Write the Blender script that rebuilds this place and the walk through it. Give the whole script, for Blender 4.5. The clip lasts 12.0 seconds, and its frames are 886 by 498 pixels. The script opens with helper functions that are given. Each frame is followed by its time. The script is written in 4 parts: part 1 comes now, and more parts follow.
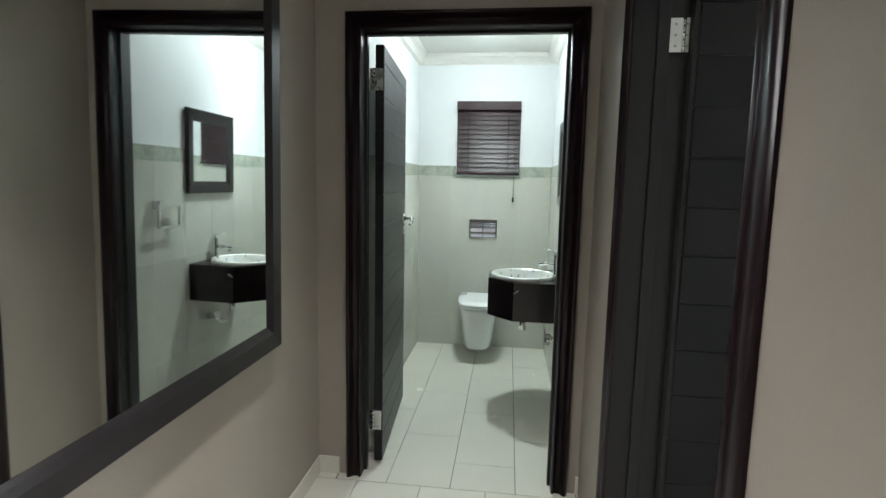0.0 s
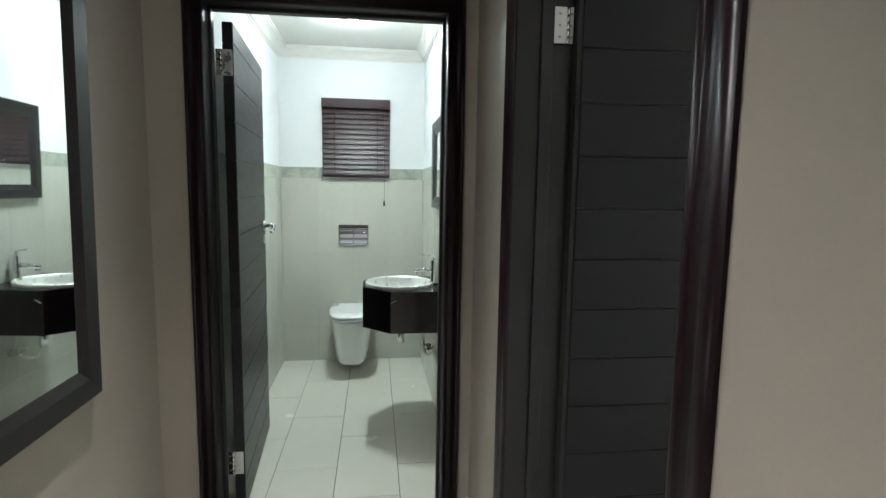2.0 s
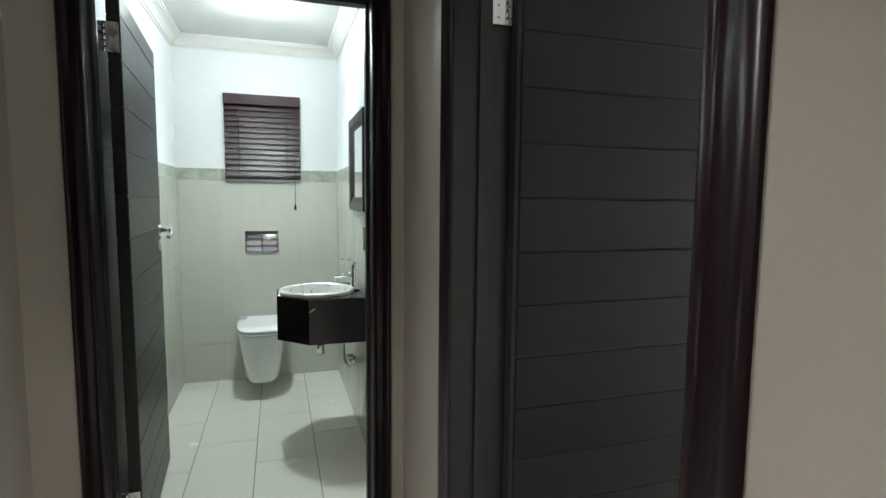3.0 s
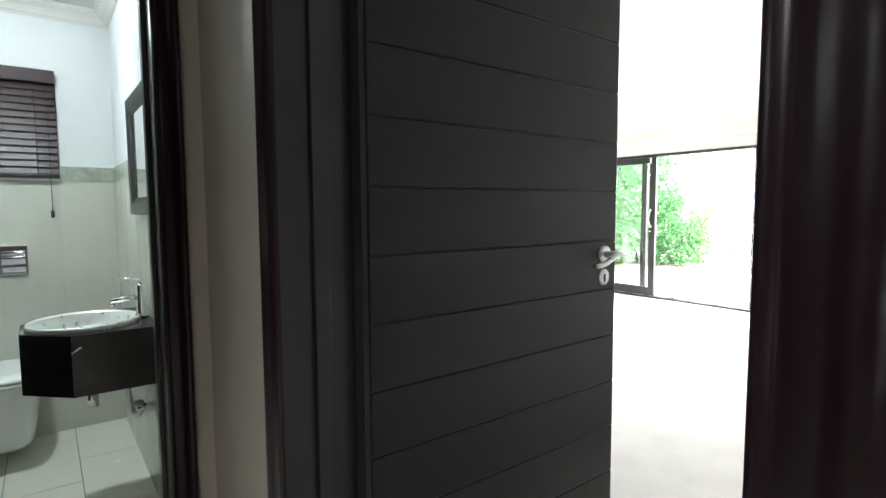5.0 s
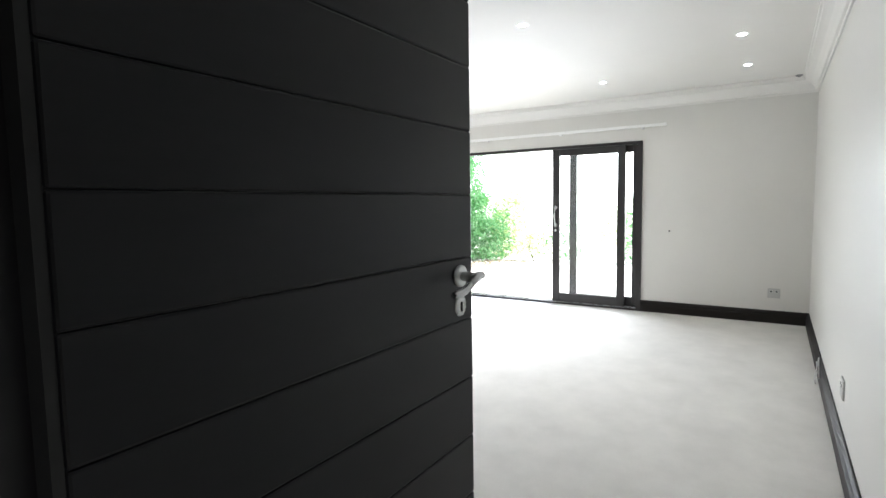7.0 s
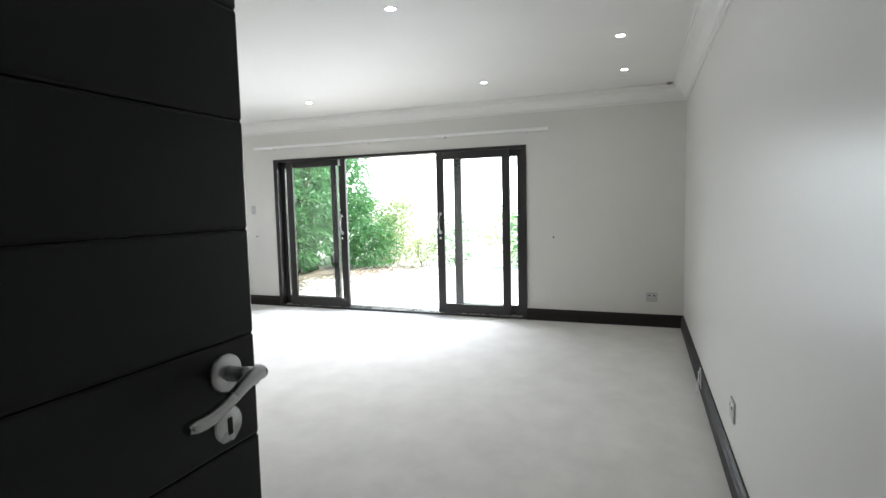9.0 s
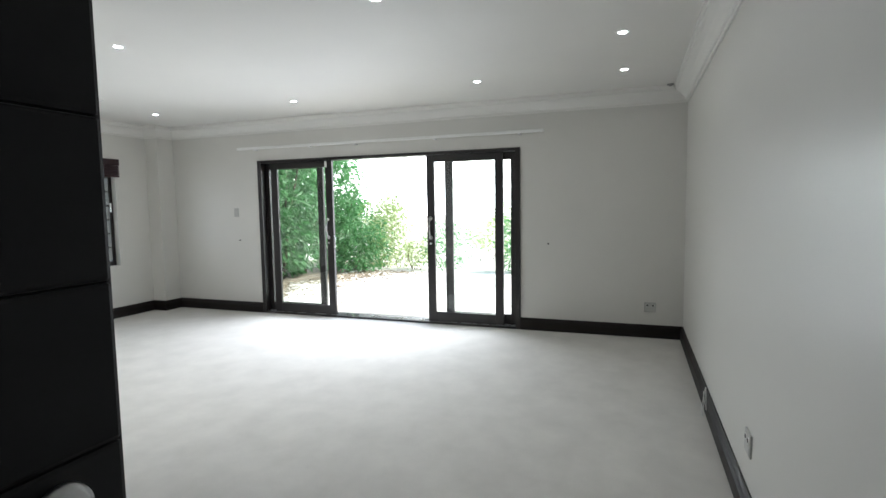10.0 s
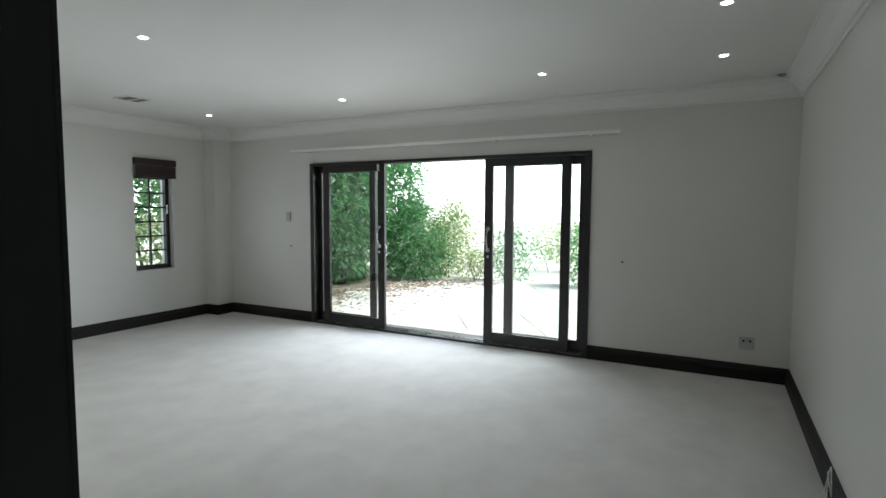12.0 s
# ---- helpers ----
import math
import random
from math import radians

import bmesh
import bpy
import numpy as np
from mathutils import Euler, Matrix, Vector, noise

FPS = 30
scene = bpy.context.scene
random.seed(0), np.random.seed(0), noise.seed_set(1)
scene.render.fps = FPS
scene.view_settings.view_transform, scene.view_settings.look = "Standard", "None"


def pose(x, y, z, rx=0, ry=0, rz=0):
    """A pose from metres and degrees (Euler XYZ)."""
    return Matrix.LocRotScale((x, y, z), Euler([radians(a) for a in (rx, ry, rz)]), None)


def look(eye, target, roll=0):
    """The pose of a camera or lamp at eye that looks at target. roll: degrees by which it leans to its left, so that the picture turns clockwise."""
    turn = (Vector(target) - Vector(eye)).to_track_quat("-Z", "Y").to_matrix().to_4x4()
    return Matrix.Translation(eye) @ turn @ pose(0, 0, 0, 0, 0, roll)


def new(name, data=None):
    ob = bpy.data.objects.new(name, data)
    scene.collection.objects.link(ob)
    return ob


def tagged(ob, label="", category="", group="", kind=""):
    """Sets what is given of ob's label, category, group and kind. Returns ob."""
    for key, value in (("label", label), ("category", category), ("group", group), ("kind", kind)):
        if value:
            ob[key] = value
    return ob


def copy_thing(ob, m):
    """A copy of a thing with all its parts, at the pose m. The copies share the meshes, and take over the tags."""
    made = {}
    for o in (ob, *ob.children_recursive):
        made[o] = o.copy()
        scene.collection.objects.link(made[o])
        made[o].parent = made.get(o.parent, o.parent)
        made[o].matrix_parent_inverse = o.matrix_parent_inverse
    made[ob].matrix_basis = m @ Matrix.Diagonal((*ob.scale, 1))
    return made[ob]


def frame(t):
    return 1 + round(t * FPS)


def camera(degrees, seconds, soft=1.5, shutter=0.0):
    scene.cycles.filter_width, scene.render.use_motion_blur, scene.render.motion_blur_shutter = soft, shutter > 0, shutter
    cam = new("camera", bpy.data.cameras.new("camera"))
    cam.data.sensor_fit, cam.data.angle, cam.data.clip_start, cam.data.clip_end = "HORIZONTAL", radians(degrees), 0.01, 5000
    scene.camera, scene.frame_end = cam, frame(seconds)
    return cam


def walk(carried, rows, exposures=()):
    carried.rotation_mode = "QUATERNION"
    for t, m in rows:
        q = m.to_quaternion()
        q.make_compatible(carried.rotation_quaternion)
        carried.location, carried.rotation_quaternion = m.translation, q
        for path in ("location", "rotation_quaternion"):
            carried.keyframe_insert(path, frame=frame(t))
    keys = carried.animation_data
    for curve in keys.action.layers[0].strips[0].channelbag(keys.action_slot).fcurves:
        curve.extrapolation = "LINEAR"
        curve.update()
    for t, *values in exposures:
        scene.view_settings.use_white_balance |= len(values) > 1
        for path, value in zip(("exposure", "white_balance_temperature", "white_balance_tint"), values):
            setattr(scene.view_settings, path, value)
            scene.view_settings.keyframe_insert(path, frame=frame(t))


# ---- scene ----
cam = camera(80.3, 12.0)
PATH = [
    (0, (0.665, 0.465, 1.421), (0.424, 2.434, 1.17), 1.15),
    (0.5, (0.638, 0.515, 1.42), (0.509, 2.496, 1.175), 1.15),
    (1, (0.618, 0.568, 1.419), (0.624, 2.554, 1.184), 1.1),
    (1.5, (0.621, 0.629, 1.41), (0.753, 2.611, 1.181), 1.05),
    (2, (0.627, 0.695, 1.408), (0.884, 2.665, 1.182), 0.9),
    (2.5, (0.602, 0.756, 1.398), (1.005, 2.703, 1.182), 0.75),
    (3, (0.568, 0.840, 1.353), (1.168, 2.739, 1.167), 0.5),
    (5, (0.655, 1.177, 1.312), (1.861, 2.765, 1.156), -0.3),
    (5.5, (0.723, 1.248, 1.318), (2.049, 2.737, 1.159), -0.4),
    (6, (0.809, 1.326, 1.323), (2.240, 2.713, 1.155), -0.2),
    (6.5, (0.885, 1.440, 1.333), (2.445, 2.680, 1.163), -0.6),
    (7, (0.970, 1.539, 1.337), (2.653, 2.606, 1.167), -0.9),
    (7.5, (1.068, 1.571, 1.342), (2.828, 2.507, 1.171), -1.1),
    (9.5, (1.629, 1.682, 1.408), (3.502, 2.364, 1.24), -1.1),
    (10, (1.748, 1.714, 1.425), (3.622, 2.392, 1.259), -0.9),
    (10.5, (1.900, 1.715, 1.437), (3.771, 2.404, 1.275), -0.7),
    (11, (2.067, 1.699, 1.468), (3.920, 2.432, 1.304), -0.6),
    (11.5, (2.209, 1.721, 1.454), (4.024, 2.547, 1.304), -0.1),
    (12, (2.366, 1.793, 1.462), (4.134, 2.717, 1.317), 0.3),
]

# exposure of the clip's camera: bright in the corridor, closing down once the daylight room fills the view
EXPOSURES = [(0.0, 3.54, 6400, 8), (3.2, 3.56, 6400, 9), (4.6, 3.46, 6400, 9), (5.0, 3.34, 6330, 10), (5.5, 3.08, 6280, 11), (6.0, 2.76, 6250, 11), (6.5, 2.6, 6200, 11),
             (7.0, 2.45, 6200, 11), (7.5, 2.3, 6200, 11), (9.5, 1.6, 6200, 10), (10.5, 1.2, 6150, 8), (12.0, 0.70, 6100, 6)]
walk(cam, [(t, look(eye, target, roll)) for t, eye, target, roll in PATH], EXPOSURES)

# ---- world and sun ----
SUN_AZ, SUN_EL = -86.0, 52.0   # degrees: azimuth of the sun counted from +x, elevation
world = bpy.data.worlds.new("world")
scene.world = world
world.use_nodes = True
wn = world.node_tree.nodes
sky = wn.new("ShaderNodeTexSky")
sky.sky_type, sky.sun_disc, sky.dust_density = 'NISHITA', False, 1.0
sky.sun_elevation, sky.sun_rotation = radians(SUN_EL), radians(90 - SUN_AZ)
world.node_tree.links.new(sky.outputs[0], wn["Background"].inputs[0])
wn["Background"].inputs[1].default_value = 0.15
sun = new("sun", bpy.data.lights.new("sun", 'SUN'))
sun.data.energy, sun.data.angle, sun.data.color = 5.0, radians(0.6), (1.0, 0.95, 0.87)
_a, _e = radians(SUN_AZ), radians(SUN_EL)
sun.matrix_world = look((0, 0, 0), (-math.cos(_a) * math.cos(_e), -math.sin(_a) * math.cos(_e), -math.sin(_e)))
# skylight standing in the openings, slanting down into the room
DOOR_LIGHT, PANE_LIGHT, WINDOW_LIGHT = 5.0, 17.0, 0.9
OPENINGS = [("sliding_door_skylight", look((7.60, 4.68, 1.03), (6.60, 4.98, 0.80)), 1.2, 1.75, DOOR_LIGHT),
            ("window_skylight", look((6.6, 8.138, 1.27), (6.6, 6.14, 1.27)), 0.45, 1.0, WINDOW_LIGHT)]
for z in (0.46, 1.03, 1.60):
    OPENINGS.append(("door_glass_skylight", look((7.480, 4.72, z), (6.480, 4.72, z - 0.30)), 3.1, 0.54, PANE_LIGHT / 3))
for nm, m, sx, sy, watts in OPENINGS:
    lamp = bpy.data.lights.new(nm, 'AREA')
    lamp.shape, lamp.size, lamp.size_y, lamp.energy, lamp.color = 'RECTANGLE', sx, sy, watts, (0.95, 0.985, 1.06)
    lamp.spread = radians(140)
    new(nm, lamp).matrix_world = m
BED_SPOT, WC_GLOW, WC_SPOT, HALL_SPOT = 0.35, 0.64, 5.0, 11.0   # watts of the downlights

# ---- materials ----
def shade(name, color, rough=0.5, metal=0.0, var=0.12, scale=6.0, fine=60.0, bump=0.05, dist=0.002, stretch=(1, 1, 1),
          tint=None, coat=0.0, spec=0.5, rvar=0.1, per_piece=0.0):
    """A procedural surface: two scales of colour variation, roughness variation and fine relief, in metres."""
    m = bpy.data.materials.new(name)
    m.use_nodes = True
    nt = m.node_tree
    b = nt.nodes["Principled BSDF"]
    def node(kind, **kw):
        n = nt.nodes.new(kind)
        for k, v in kw.items():
            n.inputs[k].default_value = v
        return n
    geo = nt.nodes.new("ShaderNodeNewGeometry")
    mp = node("ShaderNodeMapping", Scale=stretch)
    nt.links.new(geo.outputs["Position"], mp.inputs["Vector"])
    big = node("ShaderNodeTexNoise", Scale=scale, Detail=4.0, Roughness=0.6)
    small = node("ShaderNodeTexNoise", Scale=fine, Detail=3.0, Roughness=0.6)
    for n in (big, small):
        nt.links.new(mp.outputs[0], n.inputs["Vector"])
    tint = tint or tuple(c * (1 - 2.2 * var) for c in color)
    mix = nt.nodes.new("ShaderNodeMix")
    mix.data_type = 'RGBA'
    mix.inputs[6].default_value, mix.inputs[7].default_value = (*tint, 1), (*color, 1)
    ramp = node("ShaderNodeMapRange", **{"From Min": 0.3, "From Max": 0.7})
    add = nt.nodes.new("ShaderNodeMath")
    add.operation = 'MULTIPLY_ADD'
    add.inputs[1].default_value = 0.35
    nt.links.new(small.outputs["Fac"], add.inputs[0])
    sub = nt.nodes.new("ShaderNodeMath")
    sub.operation = 'MULTIPLY'
    sub.inputs[1].default_value = 0.65
    nt.links.new(big.outputs["Fac"], sub.inputs[0])
    nt.links.new(sub.outputs[0], add.inputs[2])
    nt.links.new(add.outputs[0], ramp.inputs["Value"])
    nt.links.new(ramp.outputs[0], mix.inputs[0])
    out = mix.outputs[2]
    if per_piece:
        info = nt.nodes.new("ShaderNodeObjectInfo")
        hsv = nt.nodes.new("ShaderNodeHueSaturation")
        mr = node("ShaderNodeMapRange", **{"To Min": 1 - per_piece, "To Max": 1 + per_piece})
        nt.links.new(info.outputs["Random"], mr.inputs["Value"])
        nt.links.new(mr.outputs[0], hsv.inputs["Value"])
        nt.links.new(out, hsv.inputs["Color"])
        out = hsv.outputs[0]
    nt.links.new(out, b.inputs["Base Color"])
    rr = node("ShaderNodeMapRange", **{"To Min": max(0.02, rough - rvar), "To Max": min(1.0, rough + rvar)})
    nt.links.new(big.outputs["Fac"], rr.inputs["Value"])
    nt.links.new(rr.outputs[0], b.inputs["Roughness"])
    b.inputs["Metallic"].default_value = metal
    b.inputs["Coat Weight"].default_value = coat
    b.inputs["Specular IOR Level"].default_value = spec
    if bump:
        bp = node("ShaderNodeBump", Strength=bump, Distance=dist)
        nt.links.new(small.outputs["Fac"], bp.inputs["Height"])
        nt.links.new(bp.outputs[0], b.inputs["Normal"])
    return m


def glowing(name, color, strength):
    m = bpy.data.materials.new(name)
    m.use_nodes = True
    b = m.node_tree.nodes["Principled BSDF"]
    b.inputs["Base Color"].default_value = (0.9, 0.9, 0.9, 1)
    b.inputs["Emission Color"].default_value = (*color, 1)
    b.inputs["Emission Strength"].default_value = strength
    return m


def glass_mat():
    m = bpy.data.materials.new("window_glass")
    m.use_nodes = True
    b = m.node_tree.nodes["Principled BSDF"]
    b.inputs["Base Color"].default_value = (0.93, 0.97, 0.95, 1)
    b.inputs["Roughness"].default_value = 0.0
    b.inputs["Transmission Weight"].default_value = 1.0
    b.inputs["IOR"].default_value = 1.45
    return m


TAUPE = shade("taupe_wall_paint", (0.355, 0.318, 0.274), 0.55, var=0.04, scale=2.5, fine=140, bump=0.10, dist=0.001)
WHITE_WALL = shade("white_wall_paint", (0.675, 0.662, 0.622), 0.36, var=0.025, scale=1.6, fine=120, bump=0.08, dist=0.001, rvar=0.08)
WC_WHITE = shade("cool_white_paint", (0.80, 0.83, 0.84), 0.5, var=0.02, scale=2, fine=120, bump=0.06, dist=0.001)
CEIL = shade("ceiling_paint", (0.78, 0.768, 0.732), 0.7, var=0.02, scale=1.5, fine=150, bump=0.05, dist=0.001)
CARPET = shade("cream_carpet", (0.71, 0.69, 0.65), 0.95, var=0.085, scale=3.6, fine=150, bump=0.35, dist=0.005, spec=0.1)
DOOR_WOOD = shade("black_stained_wood", (0.0076, 0.0078, 0.0092), 0.36, var=0.15, scale=5, fine=90, bump=0.12, dist=0.0008, stretch=(1.5, 1.5, 12), per_piece=0.10, rvar=0.05, spec=0.28)
FRAME_WOOD = shade("dark_mahogany_varnish", (0.0115, 0.0042, 0.0062), 0.36, var=0.05, scale=3, fine=30, bump=0.012, dist=0.0004, stretch=(2, 2, 0.4), spec=0.24, rvar=0.03)
JAMB_WOOD = shade("dark_jamb_wood", (0.0095, 0.009, 0.0095), 0.42, rvar=0.03, var=0.05, scale=5, fine=50, bump=0.012, dist=0.0008, stretch=(8, 8, 0.6))
SKIRT_WOOD = shade("dark_skirting_wood", (0.016, 0.012, 0.010), 0.52, spec=0.25, var=0.25, scale=6, fine=50, bump=0.1, dist=0.0008, stretch=(0.8, 0.8, 8))
SLIDER_WOOD = shade("dark_door_frame_wood", (0.013, 0.010, 0.009), 0.4, var=0.2, scale=6, fine=60, bump=0.1, dist=0.0008, stretch=(6, 6, 0.8))
BLIND_WOOD = shade("cherry_blind_slats", (0.034, 0.011, 0.014), 0.40, var=0.2, scale=10, fine=80, bump=0.05, dist=0.0006, stretch=(1, 6, 6), per_piece=0.12)
VANITY_WOOD = shade("vanity_veneer", (0.011, 0.007, 0.008), 0.22, var=0.2, scale=8, fine=70, bump=0.05, dist=0.0006, stretch=(1, 1, 6))
TILE_FLOOR = shade("cream_floor_tile", (0.70, 0.69, 0.61), 0.24, var=0.012, scale=4, fine=40, bump=0.03, dist=0.0006, per_piece=0.03)
TILE_WALL = shade("beige_wall_tile", (0.56, 0.56, 0.50), 0.22, var=0.03, scale=3, fine=30, bump=0.03, dist=0.0006, stretch=(2, 2, 0.6), per_piece=0.025)
GROUT = shade("grey_grout", (0.13, 0.13, 0.11), 0.9, var=0.1, scale=20, fine=200, bump=0.2)
BAND = shade("stone_mosaic_border", (0.50, 0.52, 0.44), 0.45, var=0.2, scale=14, fine=45, bump=0.3, dist=0.003, tint=(0.24, 0.27, 0.22))
PORCELAIN = shade("white_porcelain", (0.82, 0.84, 0.84), 0.08, var=0.01, bump=0, rvar=0.03, coat=0.5)
CHROME = shade("polished_chrome", (0.80, 0.81, 0.82), 0.08, 1.0, var=0.02, bump=0, rvar=0.03)
STEEL = shade("brushed_steel", (0.62, 0.63, 0.63), 0.28, 1.0, var=0.08, fine=200, bump=0.05, dist=0.0004)
HAMMERED = shade("silver_leaf_bowl", (0.88, 0.89, 0.86), 0.30, 0.5, var=0.08, scale=24, fine=30, bump=0.3, dist=0.004)
BUTTON_CHROME = shade("blue_tinted_chrome", (0.60, 0.62, 0.72), 0.05, 1.0, var=0.05, bump=0, rvar=0.02)
PLASTIC = shade("white_plastic", (0.84, 0.84, 0.82), 0.35, var=0.02, bump=0)
GREY_PLASTIC = shade("grey_plastic", (0.30, 0.30, 0.29), 0.45, var=0.03, bump=0)
SOCKET = shade("aged_socket_plastic", (0.47, 0.47, 0.45), 0.4, var=0.04, bump=0)
DARK = shade("black_socket_hole", (0.01, 0.01, 0.01), 0.7, var=0.05, bump=0)
MIRROR = shade("mirror_silver", (0.90, 0.93, 0.92), 0.015, 1.0, var=0.004, bump=0, rvar=0.01)
GLASS = glass_mat()
LAMP_ON = glowing("lit_downlight_lens", (0.98, 1.0, 0.98), 22.0)
CONCRETE = shade("pale_patio_slab", (0.66, 0.64, 0.60), 0.85, var=0.12, scale=2, fine=60, bump=0.3, dist=0.003, per_piece=0.05)
SOIL = shade("leaf_litter_soil", (0.20, 0.16, 0.12), 0.95, var=0.3, scale=5, fine=40, bump=0.8, dist=0.02)
GRAVEL = shade("pale_sandy_ground", (0.60, 0.57, 0.50), 0.95, var=0.15, scale=1.5, fine=40, bump=0.5, dist=0.02)
BARK = shade("grey_brown_bark", (0.16, 0.12, 0.09), 0.9, var=0.25, scale=10, fine=60, bump=0.6, dist=0.01)
LEAF = shade("hedge_leaf", (0.17, 0.31, 0.15), 0.32, var=0.25, scale=3.5, fine=14, bump=0, tint=(0.035, 0.115, 0.045))
# yellow-green bush leaf, its colour lightened to carry glare and haze
LEAF_PALED = shade("glare_paled_bush_leaf", (0.42, 0.46, 0.26), 0.5, var=0.25, scale=4, fine=9, bump=0, tint=(0.15, 0.21, 0.10))
for leaf_mat, through_color in ((LEAF, (0.11, 0.36, 0.10, 1)), (LEAF_PALED, (0.36, 0.50, 0.17, 1))):
    nt = leaf_mat.node_tree
    tr = nt.nodes.new("ShaderNodeBsdfTranslucent")
    tr.inputs["Color"].default_value = through_color
    mx = nt.nodes.new("ShaderNodeMixShader")
    mx.inputs[0].default_value = 0.42
    nt.links.new(nt.nodes["Principled BSDF"].outputs[0], mx.inputs[1])
    nt.links.new(tr.outputs[0], mx.inputs[2])
    nt.links.new(mx.outputs[0], nt.nodes["Material Output"].inputs["Surface"])
LITTER = shade("fallen_leaves", (0.36, 0.29, 0.20), 0.8, var=0.3, scale=6, fine=20, bump=0)
PLASTER_OUT = shade("outside_plaster", (0.55, 0.52, 0.47), 0.8, var=0.06, scale=2, fine=90, bump=0.3)

# ---- building helpers ----
def box(bm, x0, y0, z0, x1, y1, z1, bevel=0.0):
    vs = [bm.verts.new((x, y, z)) for z in (z0, z1) for y in (y0, y1) for x in (x0, x1)]
    fs = [bm.faces.new([vs[i] for i in f]) for f in ((0, 2, 3, 1), (4, 5, 7, 6), (0, 1, 5, 4), (2, 6, 7, 3), (0, 4, 6, 2), (1, 3, 7, 5))]
    if bevel:
        es = list({e for f in fs for e in f.edges})
        bmesh.ops.bevel(bm, geom=es, offset=bevel, segments=2, affect='EDGES', profile=0.5)
    return bm


def boxed(*args, bevel=0.0):
    return box(bmesh.new(), *args, bevel=bevel)


def tube(bm, pts, radii, n=12, flat=1.0, cap=True):
    """A round bar through pts with a radius for each; flat squashes it in z."""
    rings = []
    pts = [Vector(p) for p in pts]
    for i, p in enumerate(pts):
        d = (pts[min(i + 1, len(pts) - 1)] - pts[max(i - 1, 0)]).normalized()
        u = d.cross(Vector((0, 0, 1)))
        u = u.normalized() if u.length > 1e-4 else Vector((1, 0, 0))
        v = u.cross(d).normalized()
        r = radii[i] if isinstance(radii, (list, tuple)) else radii
        rings.append([bm.verts.new(p + u * r * math.cos(a) + v * r * flat * math.sin(a)) for a in (2 * math.pi * k / n for k in range(n))])
    for a, b in zip(rings, rings[1:]):
        for k in range(n):
            f = bm.faces.new((a[k], a[(k + 1) % n], b[(k + 1) % n], b[k]))
            f.smooth = True
    if cap:
        bm.faces.new(rings[0])
        bm.faces.new(rings[-1][::-1])
    return bm


def lathe(bm, profile, n=32, axis='Z', centre=(0, 0, 0), close=False):
    """Turns (radius, height) pairs round an axis."""
    rings = []
    for r, h in profile:
        ring = []
        for k in range(n):
            a = 2 * math.pi * k / n
            p = {'Z': (r * math.cos(a), r * math.sin(a), h), 'Y': (r * math.cos(a), h, r * math.sin(a)), 'X': (h, r * math.cos(a), r * math.sin(a))}[axis]
            ring.append(bm.verts.new(Vector(p) + Vector(centre)))
        rings.append(ring)
    for a, b in zip(rings, rings[1:]):
        for k in range(n):
            f = bm.faces.new((a[k], a[(k + 1) % n], b[(k + 1) % n], b[k]))
            f.smooth = True
    if close:
        bm.faces.new(rings[0])
        bm.faces.new(rings[-1])
    return bm


def sweep(bm, pts, profile, closed=False):
    """Runs a profile of (inward, z) along a plan line with mitred corners; inward is to the line's left."""
    pts = [Vector((*p, 0)) for p in pts]
    k = len(pts)
    rows = []
    for i, p in enumerate(pts):
        d1 = (p - pts[i - 1]).normalized() if (i or closed) else None
        d2 = (pts[(i + 1) % k] - p).normalized() if (i < k - 1 or closed) else None
        d1, d2 = d1 or d2, d2 or d1
        n1, n2 = Vector((-d1.y, d1.x, 0)), Vector((-d2.y, d2.x, 0))
        m = (n1 + n2) / (1 + n1.dot(n2))
        rows.append([bm.verts.new(p + m * u + Vector((0, 0, z))) for u, z in profile])
    q = len(profile)
    for i in range(k if closed else k - 1):
        a, b = rows[i], rows[(i + 1) % k]
        for j in range(q):
            bm.faces.new((a[j], a[(j + 1) % q], b[(j + 1) % q], b[j]))
    if not closed:
        bm.faces.new(rows[0][::-1])
        bm.faces.new(rows[-1])
    return bm


def mesh(name, bm, material):
    bmesh.ops.recalc_face_normals(bm, faces=bm.faces)
    me = bpy.data.meshes.new(name)
    bm.to_mesh(me)
    bm.free()
    me.materials.append(material)
    return me


def structure(name, bm, material, label="", category=""):
    return tagged(new(name, mesh(name, bm, material)), label, category, kind="structure")


def thing(name, at, label, category, group="", kind=""):
    ob = new(name)
    ob.matrix_basis = Matrix.Translation(at)
    ob.empty_display_size = 0.05
    return tagged(ob, label, category, group, kind)


def hang(ob, parent):
    """Makes ob a part of parent without moving it."""
    w = parent.matrix_basis.copy() if not parent.parent else parent.parent.matrix_basis @ parent.matrix_parent_inverse @ parent.matrix_basis
    ob.parent = parent
    ob.matrix_parent_inverse = w.inverted()
    return ob


def part(name, bm, material, parent, label=""):
    return tagged(hang(new(name, mesh(name, bm, material)), parent), label)


def single(name, bm, material, label, category, group="", kind=""):
    return tagged(new(name, mesh(name, bm, material)), label, category, group, kind)


def piece(name, me, at, parent):
    ob = new(name, me)
    ob.matrix_basis = at if isinstance(at, Matrix) else Matrix.Translation(at)
    return hang(ob, parent)

